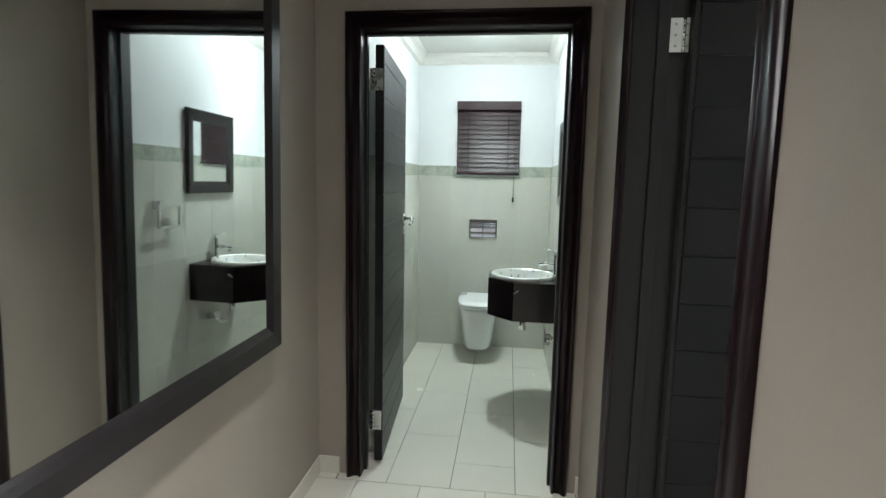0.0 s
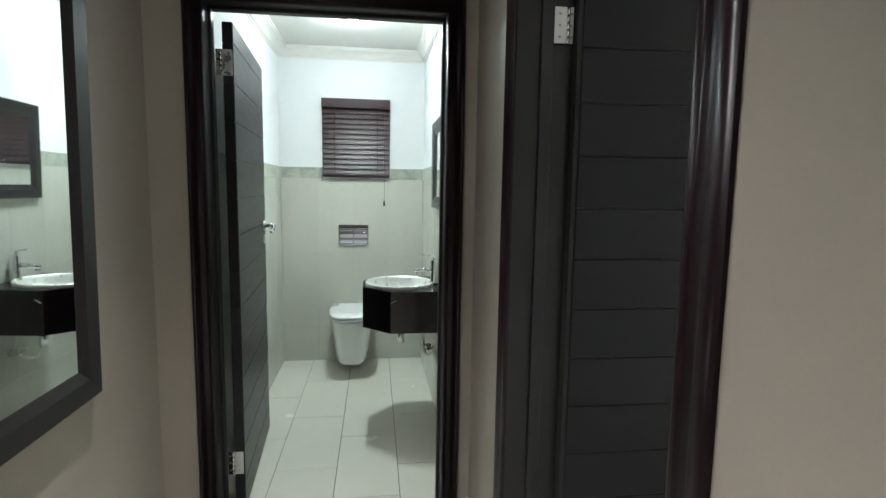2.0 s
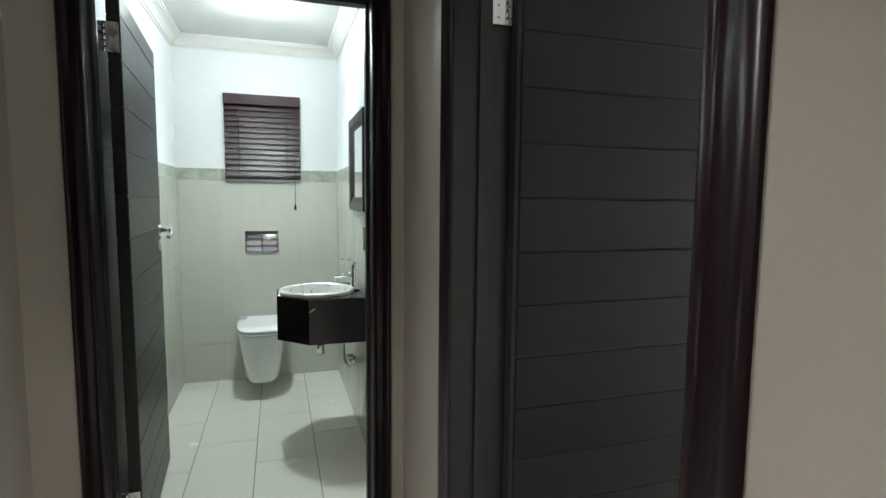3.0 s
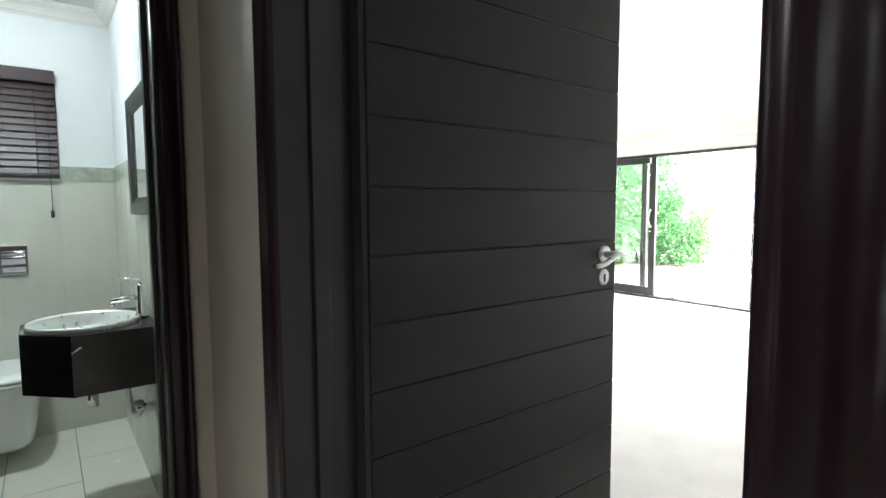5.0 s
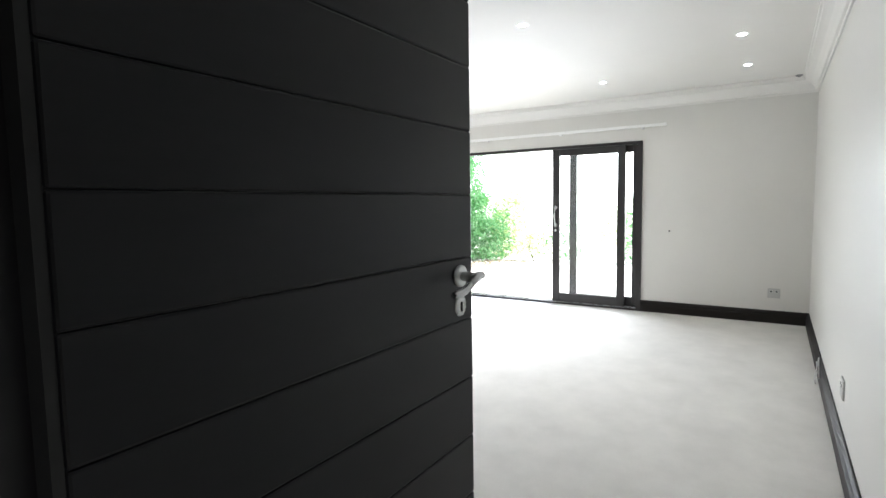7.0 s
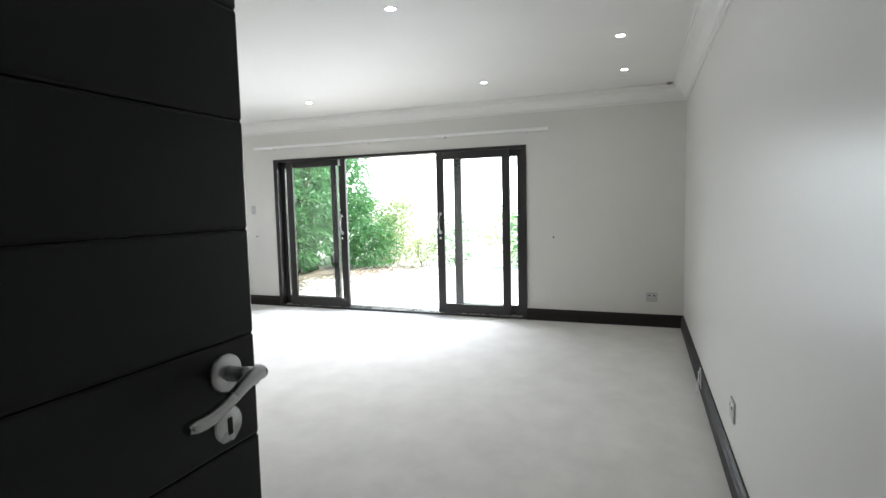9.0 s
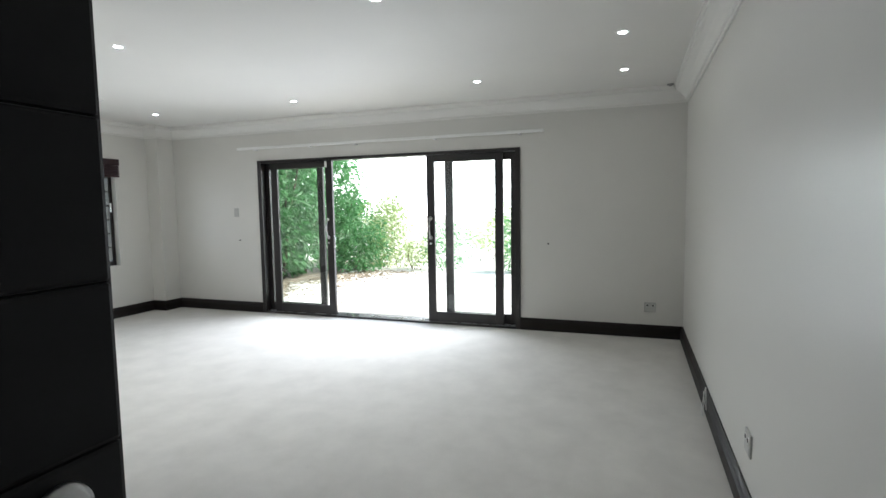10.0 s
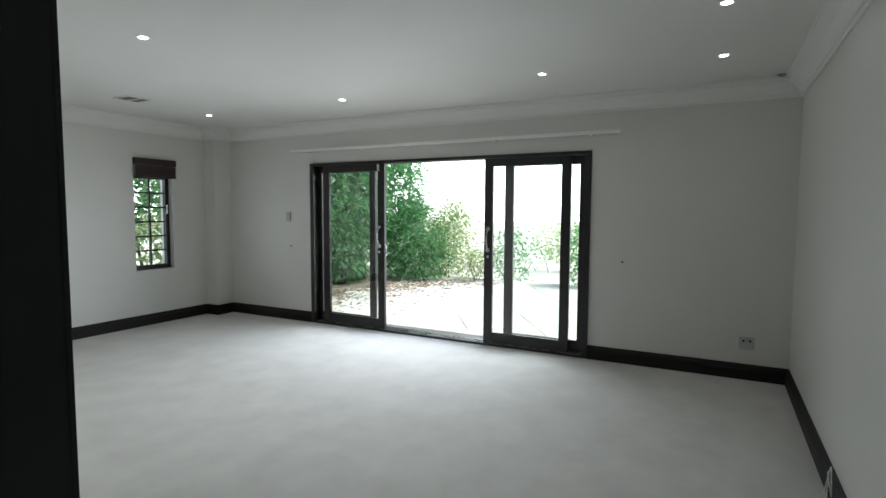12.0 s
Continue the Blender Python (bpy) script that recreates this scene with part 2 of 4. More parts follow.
def holed(lo, hi, run, hole):
    """A wall slab from corner lo to hi with one opening cut through; run: the axis it runs along (0 x, 1 y); hole: from, to, bottom, top."""
    across = 1 - run
    us, zs = [lo[run], hole[0], hole[1], hi[run]], [lo[2], hole[2], hole[3], hi[2]]
    bm, at = bmesh.new(), {}
    def v(i, d, k):
        if (i, d, k) not in at:
            p = [0.0, 0.0, zs[k]]
            p[run], p[across] = us[i], (lo, hi)[d][across]
            at[i, d, k] = bm.verts.new(p)
        return at[i, d, k]
    solid = {(i, k) for i in range(3) for k in range(3) if (i, k) != (1, 1) and zs[k + 1] - zs[k] > 1e-6}
    for i, k in sorted(solid):
        for d in (0, 1):
            bm.faces.new((v(i, d, k), v(i + 1, d, k), v(i + 1, d, k + 1), v(i, d, k + 1)))
        for di, dk, a, b in ((-1, 0, (i, k), (i, k + 1)), (1, 0, (i + 1, k), (i + 1, k + 1)), (0, -1, (i, k), (i + 1, k)), (0, 1, (i, k + 1), (i + 1, k + 1))):
            if (i + di, k + dk) not in solid:
                bm.faces.new((v(a[0], 0, a[1]), v(b[0], 0, b[1]), v(b[0], 1, b[1]), v(a[0], 1, a[1])))
    return bm


# ---- plan, in metres ----
HALL_W = -0.213                       # corridor's west wall
WC_FACE, WC_IN, WC_BACK = 2.805, 2.930, 4.975
WC_L, WC_R = -0.111, 1.02
DOOR_FACE, BED_W = 1.030, 1.20         # wall with the bedroom door, corridor and bedroom side
BED_S, BED_E, BED_N = 1.21, 7.61, 8.15
NIB_X, NIB_Y = 7.34, 7.93
CLOSET_X, CLOSET_Y = 3.432, 3.90
CEIL_BED, CEIL_WC = 2.57, 2.476
HEAD = 2.080
WC_DL, WC_DR = 0.002, 0.905           # clear opening of the washroom door
BD_N, BD_F = 1.328, 2.216              # clear opening of the bedroom door
SL_S, SL_N, SL_H = 2.903, 6.456, 2.055
WIN = (6.34, 6.855, 0.69, 2.09)

# ---- floors, walls, ceilings ----
structure("floor_corridor", boxed(-0.6, -2.6, -0.10, 1.12, 2.755, -0.006), GROUT, "grey grout bed under the corridor tiles", "floor")
structure("floor_washroom", boxed(-0.3, 2.755, -0.10, 1.12, 5.05, -0.006), GROUT, "grey grout bed under the washroom tiles", "floor")
structure("floor_bedroom", boxed(1.12, 1.1, -0.10, 7.70, 8.3, 0.0), CARPET, "cream cut-pile carpet with faint tread marks", "carpet")

structure("wall_corridor_west", boxed(-0.36, -2.6, 0, HALL_W, WC_FACE, 2.6), TAUPE, "taupe painted corridor wall beside the mirror", "wall")
bm = holed((-0.36, WC_FACE, 0), (DOOR_FACE, WC_IN, 2.6), 0, (WC_DL - 0.03, WC_DR + 0.03, 0, HEAD + 0.03))
structure("wall_washroom_front", bm, TAUPE, "taupe painted wall around the washroom door", "wall")
bm = holed((DOOR_FACE, -2.6, 0), (BED_W, WC_IN, 2.6), 1, (BD_N - 0.03, BD_F + 0.03, 0, HEAD + 0.03))
structure("wall_bedroom_door", bm, TAUPE, "taupe painted wall around the bedroom door", "wall")
structure("wall_corridor_south", boxed(-0.36, -2.72, 0, BED_W, -2.6, 2.6), TAUPE, "taupe painted end wall of the corridor", "wall")
structure("wall_washroom_west", boxed(-0.22, WC_IN, 0, WC_L, 5.09, 2.6), WC_WHITE, "white painted washroom wall above the tiles", "wall")
structure("wall_washroom_east", boxed(WC_R, WC_IN, 0, BED_W, 5.09, 2.6), WC_WHITE, "white painted washroom wall above the tiles", "wall")
WB = (0.214, 0.746, 1.490, 2.088)
bm = holed((WC_L, WC_BACK, 0), (WC_R, 5.09, 2.6), 0, WB)
structure("wall_washroom_back", bm, WC_WHITE, "white painted washroom wall with a small window", "wall")
structure("wall_bedroom_south", boxed(BED_W, 1.09, 0, 7.83, BED_S, 2.6), WHITE_WALL, "off-white painted bedroom wall with a satin sheen", "wall")
bm = holed((BED_E, BED_S, 0), (7.83, 8.4, 2.6), 1, (SL_S, SL_N, 0, SL_H))
structure("wall_bedroom_east", bm, WHITE_WALL, "off-white painted wall around the sliding doors", "wall")
bm = holed((3.3, BED_N, 0), (BED_E, 8.4, 2.6), 0, WIN)
structure("wall_bedroom_north", bm, WHITE_WALL, "off-white painted wall around the barred window", "wall")
structure("wall_corner_pier", boxed(NIB_X, NIB_Y, 0, BED_E, BED_N, 2.6), WHITE_WALL, "off-white painted pier in the room's corner", "wall")
structure("wall_bedroom_west", boxed(3.3, 4.5, 0, CLOSET_X - 0.004, BED_N, 2.6), WHITE_WALL, "off-white painted wall behind the wardrobe", "wall")
structure("ceiling_bedroom", boxed(BED_W, 1.09, CEIL_BED, 7.83, 8.4, 2.68), CEIL, "white painted bedroom ceiling", "ceiling")
structure("ceiling_washroom", boxed(-0.22, WC_IN, CEIL_WC, WC_R, 5.09, 2.56), CEIL, "white painted washroom ceiling", "ceiling")
structure("ceiling_corridor", boxed(-0.36, -2.72, CEIL_BED, BED_W, WC_IN, 2.68), CEIL, "white painted corridor ceiling", "ceiling")
# unseen slab, added so its overhang blocks direct sun at the sliding doors
structure("roof_slab", boxed(-0.8, -3.0, 2.70, 8.35, 8.7, 2.82), PLASTER_OUT, "unseen plain roof slab, short overhang added to keep sun out", "roof")

COVE = [(0, 0), (0.012, 0), (0.014, 0.022), (0.030, 0.028), (0.045, 0.055), (0.070, 0.085), (0.10, 0.105), (0.118, 0.112), (0.122, 0.13), (0.135, 0.133), (0.135, 0.16), (0, 0.16)]
ROOM = [(BED_W, BED_S), (BED_E, BED_S), (BED_E, NIB_Y), (NIB_X, NIB_Y), (NIB_X, BED_N), (CLOSET_X, BED_N), (CLOSET_X, CLOSET_Y), (BED_W, CLOSET_Y)]
structure("cornice_bedroom", sweep(bmesh.new(), ROOM, [(u, CEIL_BED - 0.158 + z * 0.985) for u, z in COVE], True), CEIL, "white moulded plaster cornice", "cornice")
structure("cornice_washroom", sweep(bmesh.new(), [(WC_L, WC_IN), (WC_R, WC_IN), (WC_R, WC_BACK), (WC_L, WC_BACK)], [(u * 0.55, CEIL_WC - 0.085 + z * 0.52) for u, z in COVE], True), CEIL, "white moulded plaster cornice", "cornice")

BASE = [(0, 0), (0.028, 0), (0.028, 0.085), (0.022, 0.095), (0.026, 0.104), (0.020, 0.118), (0.010, 0.13), (0.008, 0.136), (0, 0.136)]
def skirting(name, pts):
    structure(name, sweep(bmesh.new(), pts, BASE), SKIRT_WOOD, "dark-stained moulded wooden skirting", "skirting")
skirting("baseboard_south", [(BED_W, BED_S), (BED_E, BED_S), (BED_E, SL_S)])
skirting("baseboard_north", [(BED_E, SL_N), (BED_E, NIB_Y), (NIB_X, NIB_Y), (NIB_X, BED_N), (CLOSET_X, BED_N)])
# tiled skirting in the corridor
for nm, a in (("baseboard_corridor_west", (HALL_W, -2.5, 0, HALL_W + 0.010, WC_FACE - 0.012, 0.085)),
              ("baseboard_corridor_end", (HALL_W, WC_FACE - 0.010, 0, WC_DL - 0.11, WC_FACE, 0.085)),
              ("baseboard_corridor_corner", (WC_DR + 0.11, WC_FACE - 0.010, 0, DOOR_FACE, WC_FACE, 0.085)),
              ("baseboard_corridor_east", (DOOR_FACE - 0.010, -2.5, 0, DOOR_FACE, BD_N - 0.11, 0.085))):
    structure(nm, boxed(*a, bevel=0.002), TILE_FLOOR, "cream tile skirting in the corridor", "skirting")

# ---- doors ----
def rounded(pts, n=4):
    """A smooth open line through pts."""
    out = []
    for i in range(len(pts) - 1):
        p = [Vector(pts[min(max(i + k, 0), len(pts) - 1)]) for k in (-1, 0, 1, 2)]
        for q in range(n):
            t = q / n
            out.append(tuple(0.5 * (2 * p[1] + (p[2] - p[0]) * t + (2 * p[0] - 5 * p[1] + 4 * p[2] - p[3]) * t * t + (3 * p[1] - p[0] - 3 * p[2] + p[3]) * t ** 3)))
    return out + [tuple(pts[-1])]


CASE = [(0, 0)] + rounded([(0, 0.010), (0.003, 0.019), (0.010, 0.023), (0.017, 0.019), (0.022, 0.014), (0.036, 0.014), (0.050, 0.017), (0.060, 0.026), (0.070, 0.034), (0.080, 0.034), (0.089, 0.026), (0.094, 0.012)]) + [(0.095, 0)]
def casing(parent, lo, hi, head, place, k=1.0, thin=1.0):
    """Three mitred boards round an opening; place(a, depth, z) gives the world point."""
    for ends in (((0, 0), (0, 1)), ((0, 1), (1, 1)), ((1, 1), (1, 0))):
        bm = bmesh.new()
        rows = []
        for side, top in ends:
            rows.append([bm.verts.new(place(hi + u * k if side else lo - u * k, d * thin, head + u * k if top else 0.0)) for u, d in CASE])
        q = len(CASE)
        for j in range(q):
            bm.faces.new((rows[0][j], rows[0][(j + 1) % q], rows[1][(j + 1) % q], rows[1][j])).smooth = 0 < j < q - 2
        bm.faces.new(rows[0][::-1])
        bm.faces.new(rows[1])
        part("casing", bm, FRAME_WOOD, parent)


def lining(parent, lo, hi, head, deep, place, stop):
    """Jambs and head of a door frame, deep into the wall, each with its door stop."""
    def slab(a0, a1, d0, d1, z0, z1, bev=0.002):
        p, q = place(a0, -d0, z0), place(a1, -d1, z1)
        return boxed(min(p[0], q[0]), min(p[1], q[1]), min(p[2], q[2]), max(p[0], q[0]), max(p[1], q[1]), max(p[2], q[2]), bevel=bev)
    part("jamb", slab(lo - 0.03, lo, -0.002, deep, 0, head), JAMB_WOOD, parent)
    part("jamb", slab(hi, hi + 0.03, -0.002, deep, 0, head), JAMB_WOOD, parent)
    part("head", slab(lo - 0.03, hi + 0.03, -0.002, deep, head, head + 0.03), JAMB_WOOD, parent)
    part("door_stop", slab(lo, lo + 0.012, stop, stop + 0.035, 0, head, 0.0015), JAMB_WOOD, parent)
    part("door_stop", slab(hi - 0.012, hi, stop, stop + 0.035, 0, head, 0.0015), JAMB_WOOD, parent)
    part("door_stop", slab(lo + 0.012, hi - 0.012, stop, stop + 0.035, head - 0.012, head, 0.0015), JAMB_WOOD, parent)


wc_frame = thing("door_frame_1", (0.48, WC_FACE, 0), "dark mahogany door frame round the washroom doorway", "door frame", kind="structure")
wc_at = lambda a, d, z: (a, WC_FACE - d, z)
casing(wc_frame, WC_DL, WC_DR, HEAD, wc_at, 0.78)
lining(wc_frame, WC_DL, WC_DR, HEAD, 0.125, wc_at, 0.045)
bd_frame = thing("door_frame_2", (DOOR_FACE, 1.77, 0), "dark mahogany door frame round the bedroom doorway", "door frame", kind="structure")
bd_at = lambda a, d, z: (DOOR_FACE - d, a, z)
casing(bd_frame, BD_N, BD_F, HEAD, bd_at, 0.86, 0.5)
casing(bd_frame, BD_N, BD_F, HEAD, lambda a, d, z: (BED_W + d * 0.4, a, z), 0.86)
lining(bd_frame, BD_N, BD_F, HEAD, 0.170, bd_at, 0.07)
# added black strip: stops light at the hinge gap and paints its shade
part("seal", boxed(1.196, 2.176, 0.012, 1.2086, 2.2155, 2.045), DARK, bd_frame, "black strip added for the dark hinge gap")


def lever(parent, x, z, side):
    """Lever handle with round rose and key plate on the leaf's face; side is the face's direction in y. The lever points to the hinge."""
    y = 0.0 if side < 0 else 0.042
    rose = part("handle_rose", lathe(bmesh.new(), [(0, y + side * 0.009), (0.020, y + side * 0.009), (0.0255, y + side * 0.007), (0.0265, y + side * 0.001), (0.0265, y)], 28, 'Y', (x, 0, z)), STEEL, parent, "brushed steel rose")
    bm = bmesh.new()
    n = y + side * 0.052
    tube(bm, [(x, y + side * 0.008, z), (x, y + side * 0.03, z), (x, n, z + 0.001)], [0.011, 0.0105, 0.0125], 14)
    pts, rad = [], []
    for i in range(13):
        s = i / 12
        pts.append((x + 0.010 - 0.125 * s, n + side * 0.004 * math.sin(3.1 * s), z + 0.004 - 0.030 * (0.5 - 0.5 * math.cos(math.pi * min(1, s * 1.15))) ))
        rad.append(0.0125 * (1 - 0.25 * math.sin(math.pi * s)) * (1 if s < 0.9 else 1 - 4 * (s - 0.9)))
    tube(bm, pts, rad, 14, 0.8)
    part("handle", bm, STEEL, parent, "curved brushed steel lever handle")
    plate = part("key_plate", lathe(bmesh.new(), [(0, y + side * 0.005), (0.022, y + side * 0.005), (0.0255, y + side * 0.003), (0.0255, y)], 28, 'Y', (x, 0, z - 0.072)), STEEL, parent, "round steel key plate")
    bm = bmesh.new()
    lo, hi = sorted((y + side * 0.004, y + side * 0.0065))
    box(bm, x - 0.004, lo, z - 0.086, x + 0.004, hi, z - 0.062, bevel=0.001)
    part("keyhole", bm, DARK, plate)


def plank_door(name, label, width, z0, z1, first, pitch, handle_z, m):
    """A leaf of horizontal boards with V-joints, hinged at its own x = 0 edge, face y = 0 .. 0.042."""
    leaf = thing(name, (0, 0, 0), label, "door", kind="structure")
    part("core", boxed(0.001, 0.004, z0, width - 0.001, 0.038, z1), DOOR_WOOD, leaf)
    cuts = [z for z in (first + pitch * k for k in range(-12, 8)) if z0 + 0.03 < z < z1 - 0.03]
    edges = [z0] + cuts + [z1]
    for a, b in zip(edges, edges[1:]):
        part("plank", boxed(0, 0, a + 0.0002, width, 0.042, b - 0.0002, bevel=0.0045), DOOR_WOOD, leaf)
    lever(leaf, width - 0.062, handle_z, -1)
    lever(leaf, width - 0.062, handle_z, 1)
    part("latch_plate", boxed(width - 0.0005, 0.010, handle_z - 0.11, width + 0.001, 0.032, handle_z + 0.06), STEEL, leaf)
    leaf.matrix_basis = m
    return leaf


def butt_hinge(frame_ob, at, axis):
    """A steel butt hinge, its knuckle at a point; axis tells along which direction each leaf of it lies."""
    x, y, z = at
    bm = bmesh.new()
    for k in range(5):
        tube(bm, [(x, y, z - 0.05 + 0.02 * k + 0.0006), (x, y, z - 0.05 + 0.02 * (k + 1) - 0.0006)], 0.0062, 12)
    h = part("hinge", bm, CHROME, frame_ob, "bright steel butt hinge")
    for (dx, dy) in axis:
        a, b = sorted((x, x + dx)), sorted((y, y + dy))
        if dx == 0:
            a = (x - 0.0012, x + 0.0012)
        if dy == 0:
            b = (y - 0.0012, y + 0.0012)
        part("hinge_leaf", boxed(a[0], b[0], z - 0.05, a[1], b[1], z + 0.05), STEEL, h)
        for k in (-0.032, 0, 0.032):
            c = (x + dx * 0.6, y + dy * 0.6, z + k)
            bm = bmesh.new()
            if dx == 0:
                lathe(bm, [(0, -0.0022), (0.004, -0.0018), (0.004, 0.0018), (0, 0.0022)], 10, 'X', c)
            else:
                lathe(bm, [(0, -0.0022), (0.004, -0.0018), (0.004, 0.0018), (0, 0.0022)], 10, 'Y', c)
            part("screw", bm, GREY_PLASTIC, h)


PITCH = 0.1515
bed_leaf = plank_door("door_2", "black-stained plank door standing open into the bedroom", 0.893, 0.012, 2.045, 1.359, PITCH, 1.166, pose(1.209, 2.172, 0, 0, 0, 0))
wc_leaf = plank_door("door_1", "black-stained plank door standing open into the washroom", 0.815, 0.012, 2.045, 1.359, PITCH, 1.195, pose(0.074, 2.925, 0, 0, 0, 94.0))
for z in (0.20, 1.86):
    butt_hinge(bd_frame, (1.176, 2.206, z + 0.02), ((-0.040, 0), (0.016, 0)))
    butt_hinge(wc_frame, (0.026, 2.919, z + 0.03), ((0.044, 0), (-0.018, 0)))

# ---- wall mirror in the corridor ----
def framed_mirror(name, label, x_wall, side, y0, y1, z0, z1, wide, thick):
    """A mirror on a wall at x_wall, facing +x (side 1) or -x (side -1), with a mitred flat frame."""
    mir = thing(name, (x_wall, (y0 + y1) / 2, z0), label, "mirror")
    prof = [(0, 0.002), (0, thick), (0.004, thick + 0.004), (wide - 0.03, thick), (wide - 0.012, thick - 0.008), (wide, thick - 0.012), (wide, 0.002)]
    corners = [(y0, z0, 1, 1), (y1, z0, -1, 1), (y1, z1, -1, -1), (y0, z1, 1, -1)]
    for i in range(4):
        bm = bmesh.new()
        rows = []
        for (cy, cz, sy, sz) in (corners[i], corners[(i + 1) % 4]):
            rows.append([bm.verts.new((x_wall + side * d, cy + sy * u, cz + sz * u)) for u, d in prof])
        q = len(prof)
        for j in range(q):
            bm.faces.new((rows[0][j], rows[0][(j + 1) % q], rows[1][(j + 1) % q], rows[1][j]))
        bm.faces.new(rows[0][::-1])
        bm.faces.new(rows[1])
        part("frame", bm, FRAME_DARK, mir)
    a, b = sorted((x_wall + side * 0.001, x_wall + side * (thick - 0.013)))
    part("mirror_glass", boxed(a, y0 + wide - 0.006, z0 + wide - 0.006, b, y1 - wide + 0.006, z1 - wide + 0.006), MIRROR, mir, "clear silvered mirror glass")
    return mir


FRAME_DARK = shade("dark_mirror_frame_wood", (0.020, 0.017, 0.018), 0.33, var=0.2, scale=6, fine=60, bump=0.08, dist=0.0008, stretch=(4, 4, 4))
MIR_Z0 = 0.815
framed_mirror("wall_mirror", "large mirror in a dark wooden frame on the taupe wall", HALL_W, 1, 0.80, 2.262, MIR_Z0, 2.20, 0.088, 0.061).matrix_basis = pose(HALL_W, (0.80 + 2.262) / 2, MIR_Z0, 0, 0.8, 0)

# ---- washroom ----
framed_mirror("washroom_mirror", "small mirror in a dark wooden frame above the basin", WC_R - 0.010, -1, 3.520, 4.055, 1.29, 1.815, 0.075, 0.022)


def vanity():
    v = thing("vanity", (WC_R, 3.81, 0.605), "dark veneered wall-hung vanity with chamfered corners and inset bowl", "vanity")
    y0, y1, x0, xw, c, z0, z1 = 3.545, 4.075, 0.557, WC_R - 0.0105, 0.156, 0.607, 0.842
    cx, cy, rb = 0.772, 3.79, 0.196
    outline = [(xw, y0), (x0 + c, y0), (x0, y0 + c), (x0, y1 - c), (x0 + c, y1), (xw, y1)]
    bm = bmesh.new()
    lo, hi = [bm.verts.new((*p, z0)) for p in outline], [bm.verts.new((*p, z1)) for p in outline]
    for i in range(6):
        bm.faces.new((lo[i], lo[(i + 1) % 6], hi[(i + 1) % 6], hi[i]))
    bm.faces.new(lo[::-1])
    hole = [bm.verts.new((cx + rb * math.cos(a), cy + rb * math.sin(a), z1)) for a in (2 * math.pi * k / 48 for k in range(48))]
    rim = [bm.edges.new((hole[k], hole[(k + 1) % 48])) for k in range(48)]
    bmesh.ops.triangle_fill(bm, use_beauty=True, edges=rim + [bm.edges.get((hi[i], hi[(i + 1) % 6])) for i in range(6)])
    part("body", bm, VANITY_WOOD, v)
    bowl = [(0.0, z1 - 0.105), (0.04, z1 - 0.104), (0.09, z1 - 0.092), (0.135, z1 - 0.066), (0.168, z1 - 0.028), (0.184, z1 + 0.010), (0.190, z1 + 0.019), (0.197, z1 + 0.019), (0.201, z1 + 0.012), (0.200, z1 + 0.0005)]
    part("bowl", lathe(bmesh.new(), bowl, 64, 'Z', (cx, cy, 0)), HAMMERED, v, "silver hammered round bowl")
    bm = bmesh.new()
    lathe(bm, [(0, z1 - 0.098), (0.018, z1 - 0.098), (0.022, z1 - 0.100), (0.022, z1 - 0.106)], 20, 'Z', (cx, cy, 0))
    part("drain", bm, CHROME, v)
    part("door_pull", tube(bmesh.new(), [(0.750, 3.540, 0.798), (0.735, 3.533, 0.795), (0.713, 3.538, 0.778)], [0.003, 0.0045, 0.003], 8), CHROME, v, "small chrome pull")
    bm = bmesh.new()
    tube(bm, [(0.775, 3.645, z0), (0.775, 3.645, z0 - 0.075)], 0.021, 20)
    tube(bm, [(0.775, 3.645, z0 - 0.006), (0.775, 3.645, z0 - 0.014)], 0.023, 20)
    part("waste_pipe", bm, CHROME, v, "chrome bottle trap end")
    return v


vanity()
TX, TY, TZ = 0.978, 3.79, 0.842
tap = thing("basin_tap", (TX, TY, TZ), "polished chrome pillar basin mixer with a flat lever", "tap")
part("tap_body", lathe(bmesh.new(), [(0, TZ), (0.026, TZ), (0.026, TZ + 0.014), (0.021, TZ + 0.018), (0.020, TZ + 0.140), (0.018, TZ + 0.146), (0, TZ + 0.147)], 24, 'Z', (TX, TY, 0)), CHROME, tap)
spout = part("spout", tube(bmesh.new(), [(TX - 0.010, TY, TZ + 0.092), (TX - 0.060, TY, TZ + 0.088), (TX - 0.115, TY, TZ + 0.080)], [0.013, 0.012, 0.0115], 16), CHROME, tap)
part("aerator", tube(bmesh.new(), [(TX - 0.105, TY, TZ + 0.074), (TX - 0.105, TY, TZ + 0.058)], 0.010, 14), STEEL, spout)
part("lever", tube(bmesh.new(), [(TX + 0.002, TY, TZ + 0.145), (TX - 0.004, TY, TZ + 0.168), (TX - 0.035, TY, TZ + 0.174), (TX - 0.080, TY, TZ + 0.176)], [0.011, 0.010, 0.007, 0.006], 12, 0.6), CHROME, tap)
# angle valve under the basin
valve = thing("angle_valve", (1.01, 3.79, 0.42), "chrome angle valve with a white flexible pipe under the basin", "valve")
part("valve_body", tube(bmesh.new(), [(1.01, 3.76, 0.45), (0.965, 3.76, 0.45), (0.94, 3.76, 0.45)], [0.024, 0.014, 0.016], 14), CHROME, valve)
part("valve_knob", lathe(bmesh.new(), [(0, 0), (0.020, 0.001), (0.022, 0.012), (0.018, 0.022), (0, 0.023)], 16, 'Z', (0.945, 3.76, 0.458)), STEEL, valve)
part("hose", tube(bmesh.new(), [(0.965, 3.77, 0.44), (0.95, 3.81, 0.40), (0.935, 3.86, 0.395), (0.93, 3.89, 0.45), (0.93, 3.88, 0.606)], 0.008, 10), PLASTIC, valve, "white flexible hose")

